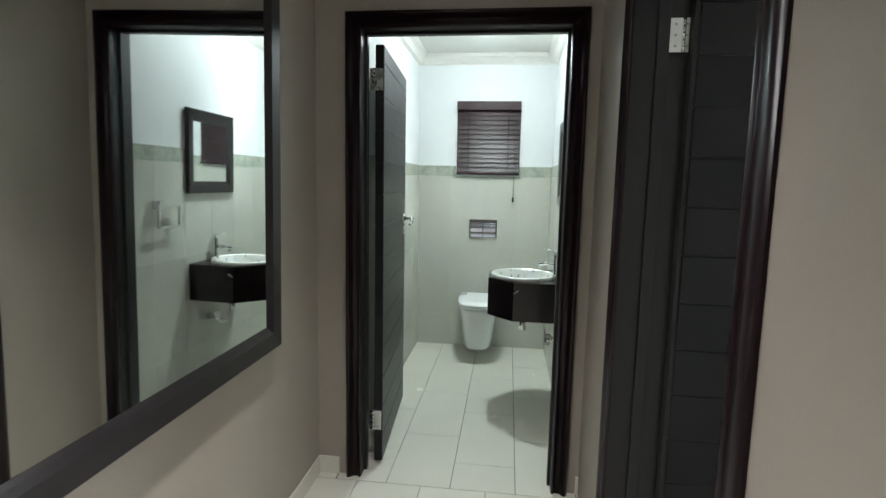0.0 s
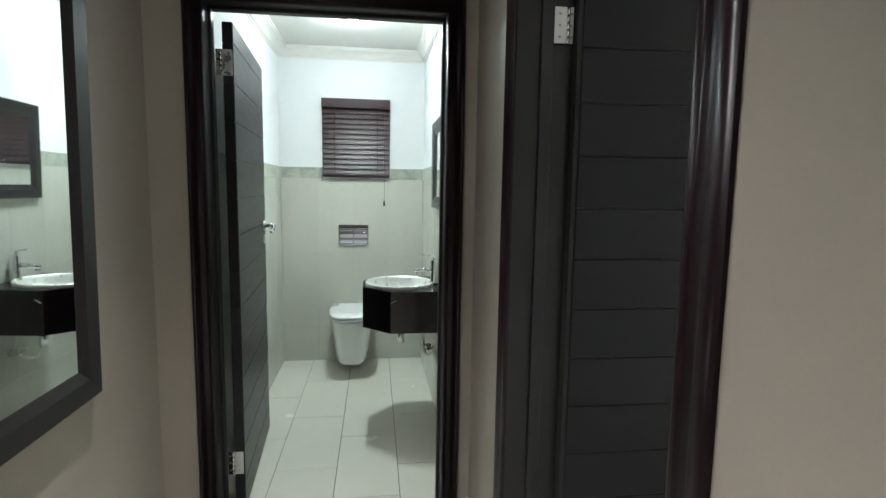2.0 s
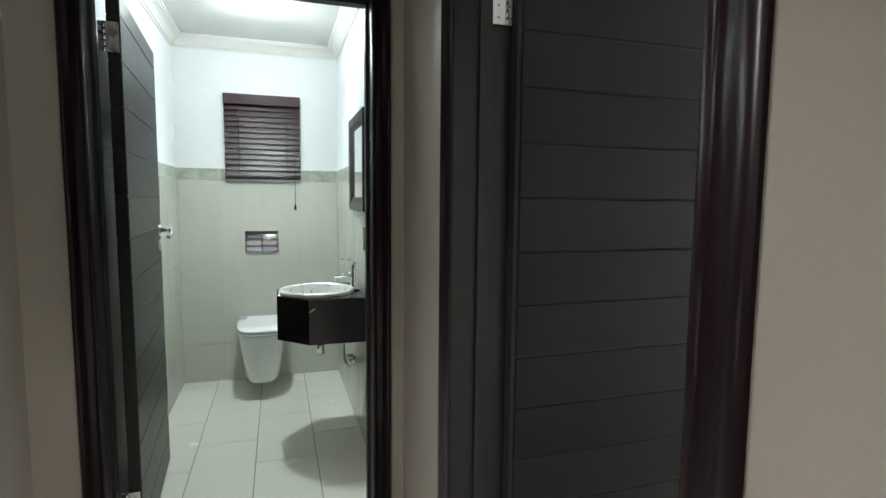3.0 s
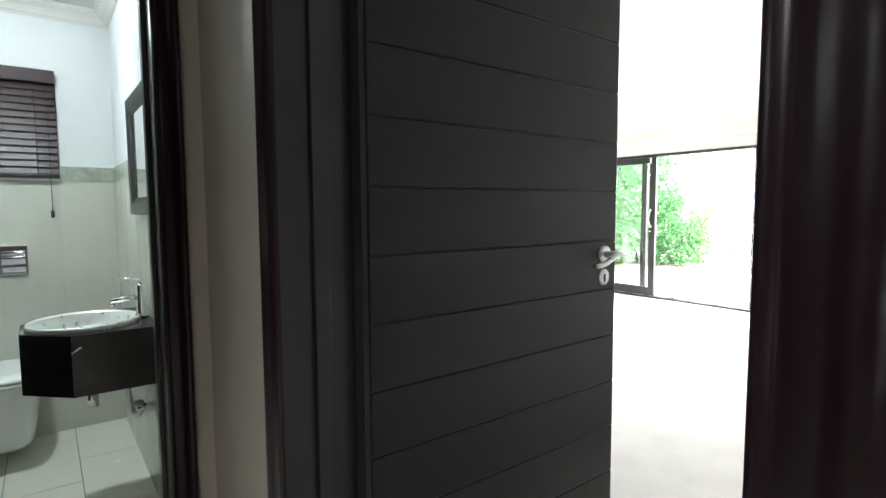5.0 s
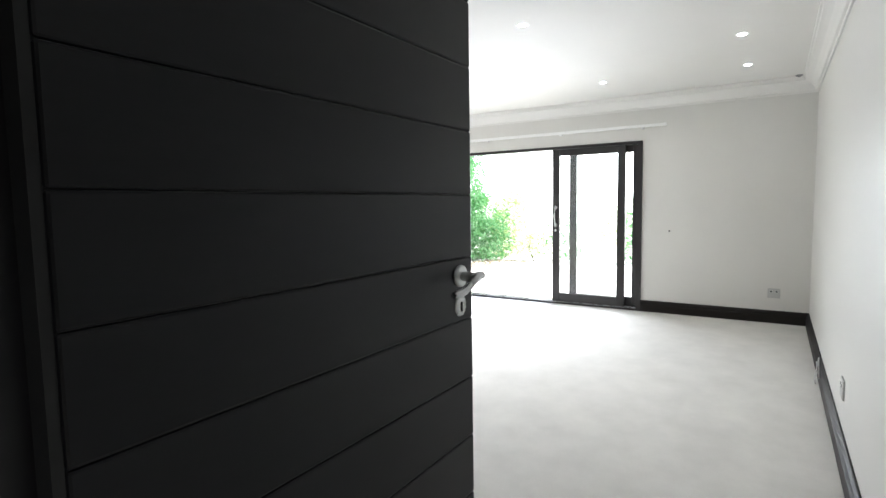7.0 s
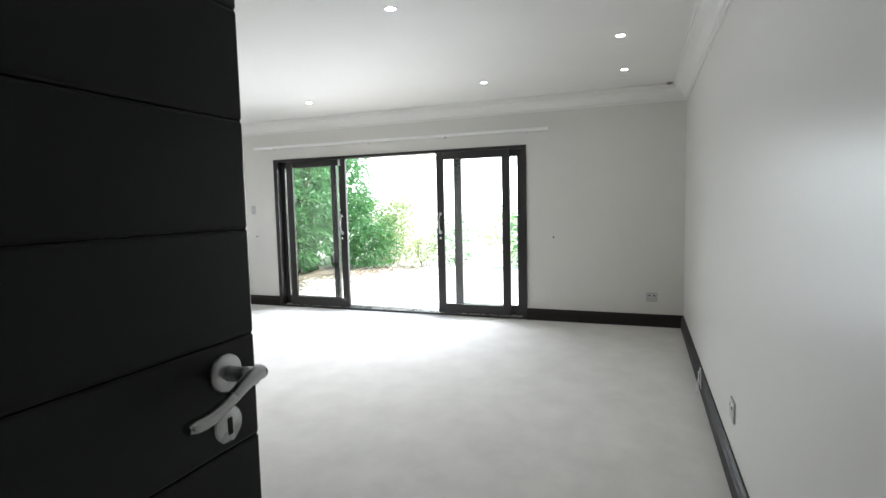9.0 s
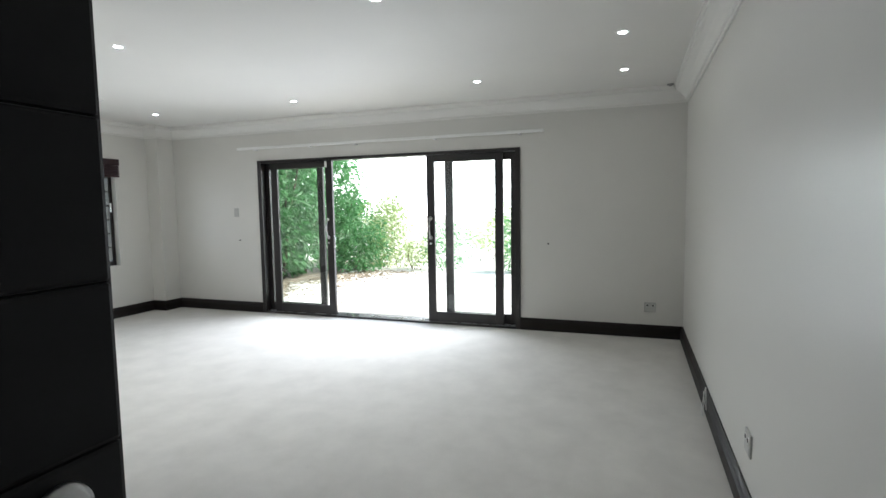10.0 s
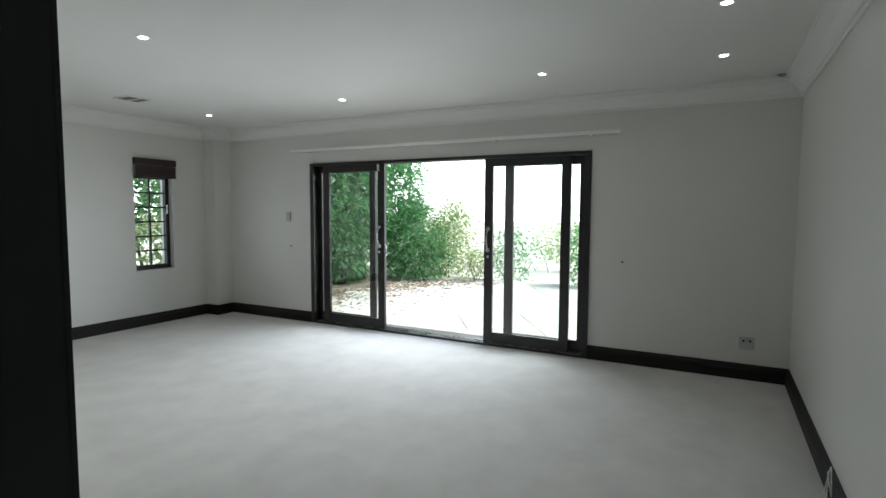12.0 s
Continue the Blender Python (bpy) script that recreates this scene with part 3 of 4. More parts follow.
# square towel ring
ring = thing("towel_ring", (WC_R, 3.30, 1.225), "chrome square towel ring on the tiled wall", "towel ring")
part("mount", boxed(0.965, 3.205, 1.205, WC_R - 0.0105, 3.255, 1.255, bevel=0.003), CHROME, ring)
bm = bmesh.new()
for a in ((0.964, 3.20, 1.218, 0.978, 3.405, 1.232), (0.964, 3.20, 1.095, 0.978, 3.405, 1.109), (0.964, 3.20, 1.109, 0.978, 3.214, 1.218), (0.964, 3.391, 1.109, 0.978, 3.405, 1.218)):
    box(bm, *a)
part("ring", bm, CHROME, ring)


def toilet():
    """A wall-hung pan: rounded plan sections that shrink towards the bottom, with seat and lid."""
    t = thing("toilet", (0.452, WC_BACK, 0.12), "white porcelain wall-hung toilet with closed lid", "toilet")
    def outline(w, back, front, z, n=28):
        pts = []
        for i in range(n + 1):
            a = math.pi * i / n
            e = 0.56
            pts.append((0.452 - w * math.copysign(abs(math.cos(a)) ** e, math.cos(a)), back - (back - front) * math.sin(a) ** e if math.sin(a) > 0 else back, z))
        return pts
    def loft(rows):
        bm = bmesh.new()
        vs = [[bm.verts.new(p) for p in r] for r in rows]
        k = len(vs[0])
        for a, b in zip(vs, vs[1:]):
            for i in range(k):
                f = bm.faces.new((a[i], a[(i + 1) % k], b[(i + 1) % k], b[i]))
                f.smooth = i < k - 1
        bm.faces.new(vs[0][::-1])
        bm.faces.new(vs[-1])
        return bm
    yb = WC_BACK - 0.012
    rows = [(0.085, 4.58, 0.096), (0.110, 4.53, 0.099), (0.122, 4.508, 0.118), (0.130, 4.490, 0.18), (0.143, 4.465, 0.28), (0.157, 4.440, 0.37), (0.166, 4.428, 0.430), (0.167, 4.426, 0.444)]
    part("pan", loft([outline(w, yb, f, z) for w, f, z in rows]), PORCELAIN, t)
    rows = [(0.166, 4.428, 0.445), (0.170, 4.423, 0.449), (0.170, 4.423, 0.460), (0.166, 4.428, 0.464)]
    part("seat", loft([outline(w, yb - 0.10, f, z) for w, f, z in rows]), PORCELAIN, t)
    rows = [(0.166, 4.428, 0.467), (0.171, 4.422, 0.471), (0.170, 4.423, 0.484), (0.160, 4.438, 0.491), (0.105, 4.52, 0.495)]
    part("lid", loft([outline(w, yb - 0.10, f, z) for w, f, z in rows]), PORCELAIN, t)
    return t


toilet()
flush = thing("flush_plate", (0.457, WC_BACK, 1.03), "polished chrome dual flush plate on the tiled wall", "flush plate")
part("plate", boxed(0.337, WC_BACK - 0.024, 0.953, 0.576, WC_BACK - 0.0105, 1.116, bevel=0.004), CHROME, flush)
for a, b in ((0.351, 0.453), (0.461, 0.564)):
    bm = bmesh.new()
    rows = []
    for k in range(13):
        q = k / 12
        z, d = 0.966 + 0.130 * q, 0.0245 + 0.011 * math.sin(math.pi * q) + 0.0025 * math.sin(4 * math.pi * q)
        rows.append([bm.verts.new((x, WC_BACK - d, z)) for x in (a, a + 0.25 * (b - a), b - 0.25 * (b - a), b)])
    for p, q in zip(rows, rows[1:]):
        for k in range(3):
            bm.faces.new((p[k], p[k + 1], q[k + 1], q[k])).smooth = True
    part("button", bm, BUTTON_CHROME, flush)

# washroom window with its blind
w1 = thing("window_1", (0.481, 5.04, 1.49), "small washroom window behind a wooden blind", "window", kind="structure")
for a in ((WB[0], 5.03, WB[2], WB[0] + 0.04, 5.07, WB[3]), (WB[1] - 0.04, 5.03, WB[2], WB[1], 5.07, WB[3]), (WB[0] + 0.04, 5.03, WB[2], WB[1] - 0.04, 5.07, WB[2] + 0.04), (WB[0] + 0.04, 5.03, WB[3] - 0.04, WB[1] - 0.04, 5.07, WB[3])):
    part("window_frame", boxed(*a), SLIDER_WOOD, w1)
pane = part("pane", boxed(WB[0] + 0.04, 5.048, WB[2] + 0.04, WB[1] - 0.04, 5.052, WB[3] - 0.04), GLASS, w1)
pane.visible_shadow = False
part("sill", boxed(WB[0], WC_BACK - 0.012, WB[2] - 0.012, WB[1], 5.03, WB[2] + 0.002, bevel=0.002), WC_WHITE, w1)
blind = thing("washroom_blind", (0.481, WC_BACK, 1.51), "closed cherry-brown wooden slat blind over the window", "blind")
part("head_box", boxed(WB[0] + 0.002, WC_BACK - 0.055, 2.022, WB[1] - 0.002, WC_BACK - 0.002, 2.094, bevel=0.003), BLIND_WOOD, blind)
slat_me = mesh("slat", boxed(-0.262, -0.0015, -0.0245, 0.262, 0.0015, 0.0245, bevel=0.0008), BLIND_WOOD)
for k in range(13):
    piece("slat", slat_me, pose(0.480, WC_BACK - 0.026, 2.004 - k * 0.0387, -20, 0, 0), blind)
part("bottom_rail", boxed(0.219, WC_BACK - 0.045, 1.494, 0.743, WC_BACK - 0.008, 1.514, bevel=0.003), BLIND_WOOD, blind)
for x in (0.315, 0.645):
    part("ladder_cord", boxed(x - 0.002, WC_BACK - 0.049, 1.515, x + 0.002, WC_BACK - 0.0475, 2.05), BLIND_WOOD, blind)
part("pull_cord", tube(bmesh.new(), [(0.701, WC_BACK - 0.052, 2.05), (0.702, WC_BACK - 0.050, 1.7), (0.700, WC_BACK - 0.050, 1.31)], 0.0016, 6), DARK, blind)
part("cord_weight", lathe(bmesh.new(), [(0.002, 1.315), (0.008, 1.300), (0.009, 1.275), (0.006, 1.268), (0, 1.267)], 12, 'Z', (0.700, WC_BACK - 0.05, 0)), BLIND_WOOD, blind)

# ---- wardrobe ----
wr = thing("wardrobe", (2.3, 4.2, 0), "tall black-stained built-in wardrobe reaching the cornice", "wardrobe")
part("carcass", boxed(BED_W + 0.004, CLOSET_Y + 0.024, 0.0, CLOSET_X - 0.024, 4.496, 2.41), DOOR_WOOD, wr)
part("end_panel", boxed(CLOSET_X - 0.022, CLOSET_Y, 0.0, CLOSET_X, 4.498, 2.41, bevel=0.002), DOOR_WOOD, wr)
for k in range(4):
    a = BED_W + 0.006 + k * 0.553
    part("door", boxed(a, CLOSET_Y + 0.002, 0.09, a + 0.549, CLOSET_Y + 0.022, 2.405, bevel=0.002), DOOR_WOOD, wr)
part("plinth", boxed(BED_W + 0.004, CLOSET_Y + 0.006, 0, CLOSET_X - 0.024, CLOSET_Y + 0.022, 0.088), DOOR_WOOD, wr)

# ---- sliding doors ----
sd = thing("sliding_door", (7.66, 4.68, 0), "dark wooden sliding glass doors, the two middle leaves pushed open", "sliding door", kind="structure")
FX0, FX1 = 7.585, 7.745
part("frame_post", boxed(FX0, SL_S, 0, FX1, SL_S + 0.055, SL_H, bevel=0.002), SLIDER_WOOD, sd)
part("frame_post", boxed(FX0, SL_N - 0.055, 0, FX1, SL_N, SL_H, bevel=0.002), SLIDER_WOOD, sd)
part("frame_head", boxed(FX0, SL_S + 0.055, SL_H - 0.035, FX1, SL_N - 0.055, SL_H, bevel=0.002), SLIDER_WOOD, sd)
part("sill_track", boxed(FX0, SL_S + 0.055, -0.02, FX1 + 0.04, SL_N - 0.055, 0.022, bevel=0.002), SLIDER_WOOD, sd)
for x in (7.625, 7.685):
    part("rail", boxed(x - 0.003, SL_S + 0.055, 0.022, x + 0.003, SL_N - 0.055, 0.030), STEEL, sd)
def glazed_leaf(y0, y1, x, stile=0.096):
    leaf = part("leaf", boxed(x - 0.021, y0, 0.03, x + 0.021, y0 + stile, 2.018, bevel=0.003), SLIDER_WOOD, sd)
    part("stile", boxed(x - 0.021, y1 - stile, 0.03, x + 0.021, y1, 2.018, bevel=0.003), SLIDER_WOOD, leaf)
    part("top_rail", boxed(x - 0.019, y0 + stile, 1.935, x + 0.019, y1 - stile, 2.018, bevel=0.003), SLIDER_WOOD, leaf)
    part("bottom_rail", boxed(x - 0.019, y0 + stile, 0.03, x + 0.019, y1 - stile, 0.145, bevel=0.003), SLIDER_WOOD, leaf)
    p = part("pane", boxed(x - 0.003, y0 + stile - 0.004, 0.14, x + 0.003, y1 - stile + 0.004, 1.94), GLASS, leaf)
    p.visible_shadow = False
    return leaf
slide_s = glazed_leaf(3.100, 4.030, 7.625)
slide_n = glazed_leaf(5.322, 6.255, 7.625)
glazed_leaf(SL_S + 0.03, 3.825, 7.700)
glazed_leaf(5.505, SL_N - 0.03, 7.700, 0.085)
def pull(leaf, y, z):
    """A bowed pull handle on two round mounts, with a lock plate under it."""
    bm = bmesh.new()
    pts = [(7.604 - 0.014 - 0.034 * math.sin(math.pi * s), y, z - 0.115 + 0.23 * s) for s in (i / 12 for i in range(13))]
    tube(bm, pts, 0.0085, 12)
    h = part("pull_handle", bm, STEEL, leaf, "bowed steel pull handle")
    for dz in (-0.115, 0.115):
        part("mount", lathe(bmesh.new(), [(0, -0.020), (0.014, -0.019), (0.017, -0.010), (0.024, -0.003), (0.024, 0)], 20, 'X', (7.604, y, z + dz)), STEEL, h)
    part("lock", lathe(bmesh.new(), [(0, -0.008), (0.012, -0.008), (0.014, -0.004), (0.014, 0)], 18, 'X', (7.604, y, z - 0.185)), STEEL, h)
pull(slide_n, 5.395, 1.15)
pull(slide_s, 3.985, 1.155)
part("top_bolt", boxed(7.590, 5.385, 1.93, 7.604, 5.420, 2.01, bevel=0.003), STEEL, slide_n, "steel bolt")
part("edge_pull", tube(bmesh.new(), [(7.61, 5.318, 1.06), (7.612, 5.300, 1.03), (7.612, 5.300, 0.93), (7.61, 5.318, 0.90)], 0.006, 10), STEEL, slide_n)

# ---- curtain rail ----
rod = thing("curtain_rail", (7.55, 4.7, 2.22), "white curtain rail above the sliding doors", "curtain rail")
part("rail", boxed(7.525, 2.63, 2.200, 7.553, 6.73, 2.234, bevel=0.006), PLASTIC, rod)
for y in (2.9, 3.9, 4.95, 5.6, 6.45):
    part("bracket", boxed(7.530, y - 0.014, 2.188, BED_E, y + 0.014, 2.1995, bevel=0.002), PLASTIC, rod)

# ---- barred window ----
w2 = thing("window_2", (6.6, 8.25, WIN[2]), "dark wooden window with glazing bars and a raised brown blind", "window", kind="structure")
yo = 8.225
X0, X1, Z0, Z1 = WIN
for a in ((X0, yo, Z0, X0 + 0.05, yo + 0.06, Z1), (X1 - 0.05, yo, Z0, X1, yo + 0.06, Z1), (X0 + 0.05, yo, Z0, X1 - 0.05, yo + 0.06, Z0 + 0.06), (X0 + 0.05, yo, Z1 - 0.05, X1 - 0.05, yo + 0.06, Z1)):
    part("window_frame", boxed(*a, bevel=0.002), SLIDER_WOOD, w2)
p = part("pane", boxed(X0 + 0.05, yo + 0.028, Z0 + 0.06, X1 - 0.05, yo + 0.032, Z1 - 0.05), GLASS, w2)
p.visible_shadow = False
for k in range(1, 7):
    z = Z0 + 0.06 + (Z1 - 0.05 - Z0 - 0.06) * k / 7
    part("glazing_bar", boxed(X0 + 0.05, yo + 0.016, z - 0.010, X1 - 0.05, yo + 0.044, z + 0.010), SLIDER_WOOD, w2)
part("glazing_bar", boxed((X0 + X1) / 2 - 0.010, yo + 0.014, Z0 + 0.06, (X0 + X1) / 2 + 0.010, yo + 0.046, Z1 - 0.05), SLIDER_WOOD, w2)
part("window_catch", boxed(X1 - 0.045, yo - 0.022, 1.40, X1 - 0.03, yo, 1.52, bevel=0.003), STEEL, w2, "steel window catch")
part("window_sill", boxed(X0, BED_N - 0.006, Z0 - 0.012, X1, yo, Z0 + 0.003, bevel=0.002), WHITE_WALL, w2)
rb = thing("raised_blind", (6.6, 8.12, 1.86), "dark brown wooden blind pulled up at the window top", "blind")
BX0, BX1 = X0 - 0.004, X1 + 0.028
part("head_box", boxed(BX0, 8.092, 2.01, BX1, 8.1475, Z1 + 0.004, bevel=0.003), BLIND_WOOD, rb)
for k in range(12):
    part("slat", boxed(BX0 + 0.004, 8.096, 1.885 + k * 0.0102, BX1 - 0.004, 8.144, 1.885 + k * 0.0102 + 0.0075, bevel=0.001), BLIND_WOOD, rb)
part("bottom_rail", boxed(BX0 + 0.004, 8.096, 1.858, BX1 - 0.004, 8.144, 1.882, bevel=0.002), BLIND_WOOD, rb)

# ---- downlights ----
def downlight(name, label, watts, z, color, cone=168, blend=0.5):
    """A recessed lamp: trim ring, lit lens and its light."""
    d = thing(name, (0, 0, 0), label, "downlight", "ceiling downlights")
    part("trim_ring", lathe(bmesh.new(), [(0.028, 0.0), (0.031, -0.004), (0.042, -0.005), (0.045, 0.0)], 28), PLASTIC, d, "white trim ring")
    part("lens", lathe(bmesh.new(), [(0, -0.0025), (0.026, -0.0025), (0.028, 0.0)], 24), LAMP_ON, d, "lit lens")
    lamp = bpy.data.lights.new(name + "_light", 'SPOT')
    lamp.energy, lamp.spot_size, lamp.spot_blend, lamp.shadow_soft_size, lamp.color = watts, radians(cone), blend, 0.04, color
    l = new("downlight_beam", lamp)
    l.matrix_basis = Matrix.Translation((0, 0, -0.012))
    hang(l, d)
    l.matrix_parent_inverse = Matrix()
    d.matrix_basis = Matrix.Translation((0, 0, z))
    return d
first = downlight("downlight", "lit round recessed downlight in the white ceiling", BED_SPOT, CEIL_BED, (1.0, 0.97, 0.94))
first.matrix_basis = Matrix.Translation((5.60, 1.795, CEIL_BED))
for x, y in ((6.655, 1.80), (6.58, 3.10), (4.46, 3.07), (6.65, 5.18), (6.65, 7.15), (4.55, 5.13), (4.5, 7.15)):
    copy_thing(first, Matrix.Translation((x, y, CEIL_BED)))
wd = thing("washroom_lamp", (0, 0, 0), "lit round ceiling lamp with a bulging glass in the washroom", "ceiling lamp")
part("trim_ring", lathe(bmesh.new(), [(0.045, 0.0), (0.047, -0.008), (0.060, -0.008), (0.064, 0.0)], 32), PLASTIC, wd, "white trim ring")
part("bulb", lathe(bmesh.new(), [(0.045 * math.cos(a), -0.004 - 0.030 * math.sin(a)) for a in (k * math.pi / 16 for k in range(9))], 28), LAMP_ON, wd, "lit bulging glass")
glow = bpy.data.lights.new("washroom_lamp_light", 'POINT')
glow.energy, glow.shadow_soft_size, glow.color = WC_GLOW, 0.045, (0.82, 1.0, 1.03)
beam = new("lamp_beam", glow)
beam.matrix_basis = Matrix.Translation((0, 0, -0.095))
hang(beam, wd)
beam.matrix_parent_inverse = Matrix()
glow = bpy.data.lights.new("washroom_lamp_spot", 'SPOT')
glow.energy, glow.spot_size, glow.spot_blend, glow.shadow_soft_size, glow.color = WC_SPOT, radians(116), 0.95, 0.05, (0.84, 1.0, 0.99)
beam = new("lamp_beam", glow)
beam.matrix_basis = Matrix.Translation((0, 0, -0.05))
hang(beam, wd)
beam.matrix_parent_inverse = Matrix()
wd.matrix_basis = Matrix.Translation((0.488, 4.15, CEIL_WC))
hd = downlight("corridor_downlight", "lit round recessed downlight in the corridor ceiling", HALL_SPOT, CEIL_BED, (1.0, 0.965, 0.985), 83, 0.9)
hd.matrix_basis = Matrix.Translation((0.44, 1.62, CEIL_BED))
for y in (0.35, -1.05):
    copy_thing(hd, Matrix.Translation((0.44, y, CEIL_BED)))

# ---- small fittings ----
vent = thing("ceiling_vent", (5.68, 7.05, CEIL_BED), "white slatted air vent in the ceiling", "vent")
VX0, VX1, VY0, VY1 = 5.555, 5.81, 6.92, 7.18
for a in ((VX0, VY0, VX1, VY0 + 0.02), (VX0, VY1 - 0.02, VX1, VY1), (VX0, VY0 + 0.02, VX0 + 0.02, VY1 - 0.02), (VX1 - 0.02, VY0 + 0.02, VX1, VY1 - 0.02)):
    part("vent_frame", boxed(a[0], a[1], CEIL_BED - 0.010, a[2], a[3], CEIL_BED - 0.0005, bevel=0.002), PLASTIC, vent)
part("backing", boxed(VX0 + 0.02, VY0 + 0.02, CEIL_BED - 0.003, VX1 - 0.02, VY1 - 0.02, CEIL_BED - 0.001), DARK, vent)
for k in range(7):
    y = VY0 + 0.036 + k * 0.0313
    part("slat", boxed(VX0 + 0.02, y - 0.003, CEIL_BED - 0.008, VX1 - 0.02, y + 0.003, CEIL_BED - 0.0045), GREY_PLASTIC, vent)
part("cross_bar", boxed((VX0 + VX1) / 2 - 0.012, VY0 + 0.02, CEIL_BED - 0.0115, (VX0 + VX1) / 2 + 0.012, VY1 - 0.02, CEIL_BED - 0.0102), PLASTIC, vent)
nozzle = thing("ceiling_sensor", (7.45, 1.38, CEIL_BED), "small round grey sensor on the ceiling", "sensor")
part("base", lathe(bmesh.new(), [(0.032, 0), (0.032, -0.006), (0.026, -0.012), (0, -0.012)], 24, 'Z', (7.44, 1.385, CEIL_BED)), GREY_PLASTIC, nozzle)
part("cap", lathe(bmesh.new(), [(0.014, -0.012), (0.012, -0.02), (0, -0.021)], 18, 'Z', (7.44, 1.385, CEIL_BED)), GREY_PLASTIC, nozzle)


def socket(m, label):
    """A double wall socket, its back on local y = 0, facing -y."""
    s = thing("wall_socket", (0, 0, 0), label, "socket", "wall sockets")
    part("plate", boxed(-0.058, -0.009, -0.052, 0.058, 0, 0.052, bevel=0.003), SOCKET, s)
    for sx in (-0.026, 0.026):
        part("socket_rim", lathe(bmesh.new(), [(0.0115, -0.0125), (0.0145, -0.0118), (0.0150, -0.0085)], 20, 'Y', (sx, 0, 0.020)), PLASTIC, s)
        part("socket_hole", lathe(bmesh.new(), [(0, -0.0100), (0.0115, -0.0100), (0.0115, -0.0125)], 20, 'Y', (sx, 0, 0.020)), DARK, s)
    part("lower_cover", boxed(-0.050, -0.0115, -0.046, 0.050, -0.0085, -0.004, bevel=0.0012), SOCKET, s)
    s.matrix_basis = m
    return s
socket(pose(BED_E, 1.53, 0.323, 0, 0, -90), "white double wall socket above the dark skirting")
socket(pose(4.34, BED_S, 0.345, 0, 0, 180), "white double wall socket on the off-white side wall")
sw = thing("light_switch", (BED_E, 6.847, 1.37), "grey light switch plate beside the sliding doors", "switch")
part("plate", boxed(BED_E - 0.010, 6.810, 1.31, BED_E, 6.884, 1.43, bevel=0.003), SOCKET, sw)
part("rocker", boxed(BED_E - 0.015, 6.834, 1.352, BED_E - 0.010, 6.860, 1.388, bevel=0.002), SOCKET, sw)
for y, z in ((2.592, 0.981), (6.805, 0.989)):
    bm = bmesh.new()
    lathe(bm, [(0, -0.030), (0.005, -0.029), (0.006, -0.022), (0.003, -0.018), (0.003, -0.004), (0.010, -0.002), (0.010, 0)], 14, 'X', (BED_E, y, z))
    single("tieback_hook", bm, SLIDER_WOOD, "small dark curtain tie-back hook in the wall", "hook", "curtain hooks")
# loose cable end at the skirting
cab = bmesh.new()
for dy, h in ((0.0, 0.20), (0.012, 0.17)):
    tube(cab, [(5.50, BED_S + 0.030, 0.05), (5.495 - dy, BED_S + 0.034 + dy, 0.12), (5.51, BED_S + 0.036 + dy, h), (5.545, BED_S + 0.040, 0.15 - dy), (5.53, BED_S + 0.045 + dy, 0.05), (5.50, BED_S + 0.05, 0.006)], 0.0035, 8)
single("loose_cable", cab, PLASTIC, "loose white cable end looped over the skirting", "cable")

# ---- outside ----
bm = bmesh.new()
vs = [bm.verts.new(p) for p in ((-1500, -1500, -0.11), (1500, -1500, -0.11), (1500, 1500, -0.11), (-1500, 1500, -0.11))]
bm.faces.new(vs)
structure("ground", bm, GRAVEL, "pale sandy garden ground", "ground")


# added far sheets that glow, so sky and horizon turn white
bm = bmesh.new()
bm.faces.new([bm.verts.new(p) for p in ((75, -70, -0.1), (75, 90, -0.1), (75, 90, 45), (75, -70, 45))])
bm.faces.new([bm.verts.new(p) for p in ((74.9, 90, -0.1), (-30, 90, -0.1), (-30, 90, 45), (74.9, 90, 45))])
structure("backdrop", bm, glowing("glowing_backdrop", (1.0, 1.0, 0.97), 2.2), "plain glowing backdrop added to whiten the sky beyond the garden", "backdrop")


def foliage(rng, centre, size, count, leaf, lumps):
    """Many small folded leaves gathered round random lumps inside an uneven ellipsoid."""
    cx, cy, cz = centre
    sx, sy, sz = size
    cores = []
    for _ in range(lumps):
        while True:
            p = rng.uniform(-1, 1, 3)
            if p @ p < 1:
                break
        cores.append((cx + sx * p[0] * 0.86, cy + sy * p[1] * 0.86, cz + sz * p[2] * 0.9, rng.uniform(0.16, 0.34)))
    verts, faces = [], []
    for _ in range(count):
        x, y, z, r = cores[rng.integers(lumps)]
        d = rng.normal(size=3)
        d /= np.linalg.norm(d)
        o = np.array((x, y, z)) + d * r * rng.uniform(0.55, 1.1)
        if o[2] < 0.02:
            continue
        a = np.array((d[0], d[1], d[2] * 0.4 - 0.45)) + rng.normal(size=3) * 0.35
        a /= np.linalg.norm(a)
        s = np.cross(a, rng.normal(size=3))
        s /= np.linalg.norm(s)
        up = np.cross(s, a)
        L = leaf * rng.uniform(0.6, 1.3)
        w = L * rng.uniform(0.11, 0.18)
        k = len(verts)
        tip, mid = o + a * L, o + a * L * 0.45
        verts += [tuple(o), tuple(mid + s * w + up * w * 0.4), tuple(tip), tuple(mid - s * w + up * w * 0.4)]
        faces += [(k, k + 1, k + 2), (k, k + 2, k + 3)]
    return verts, faces


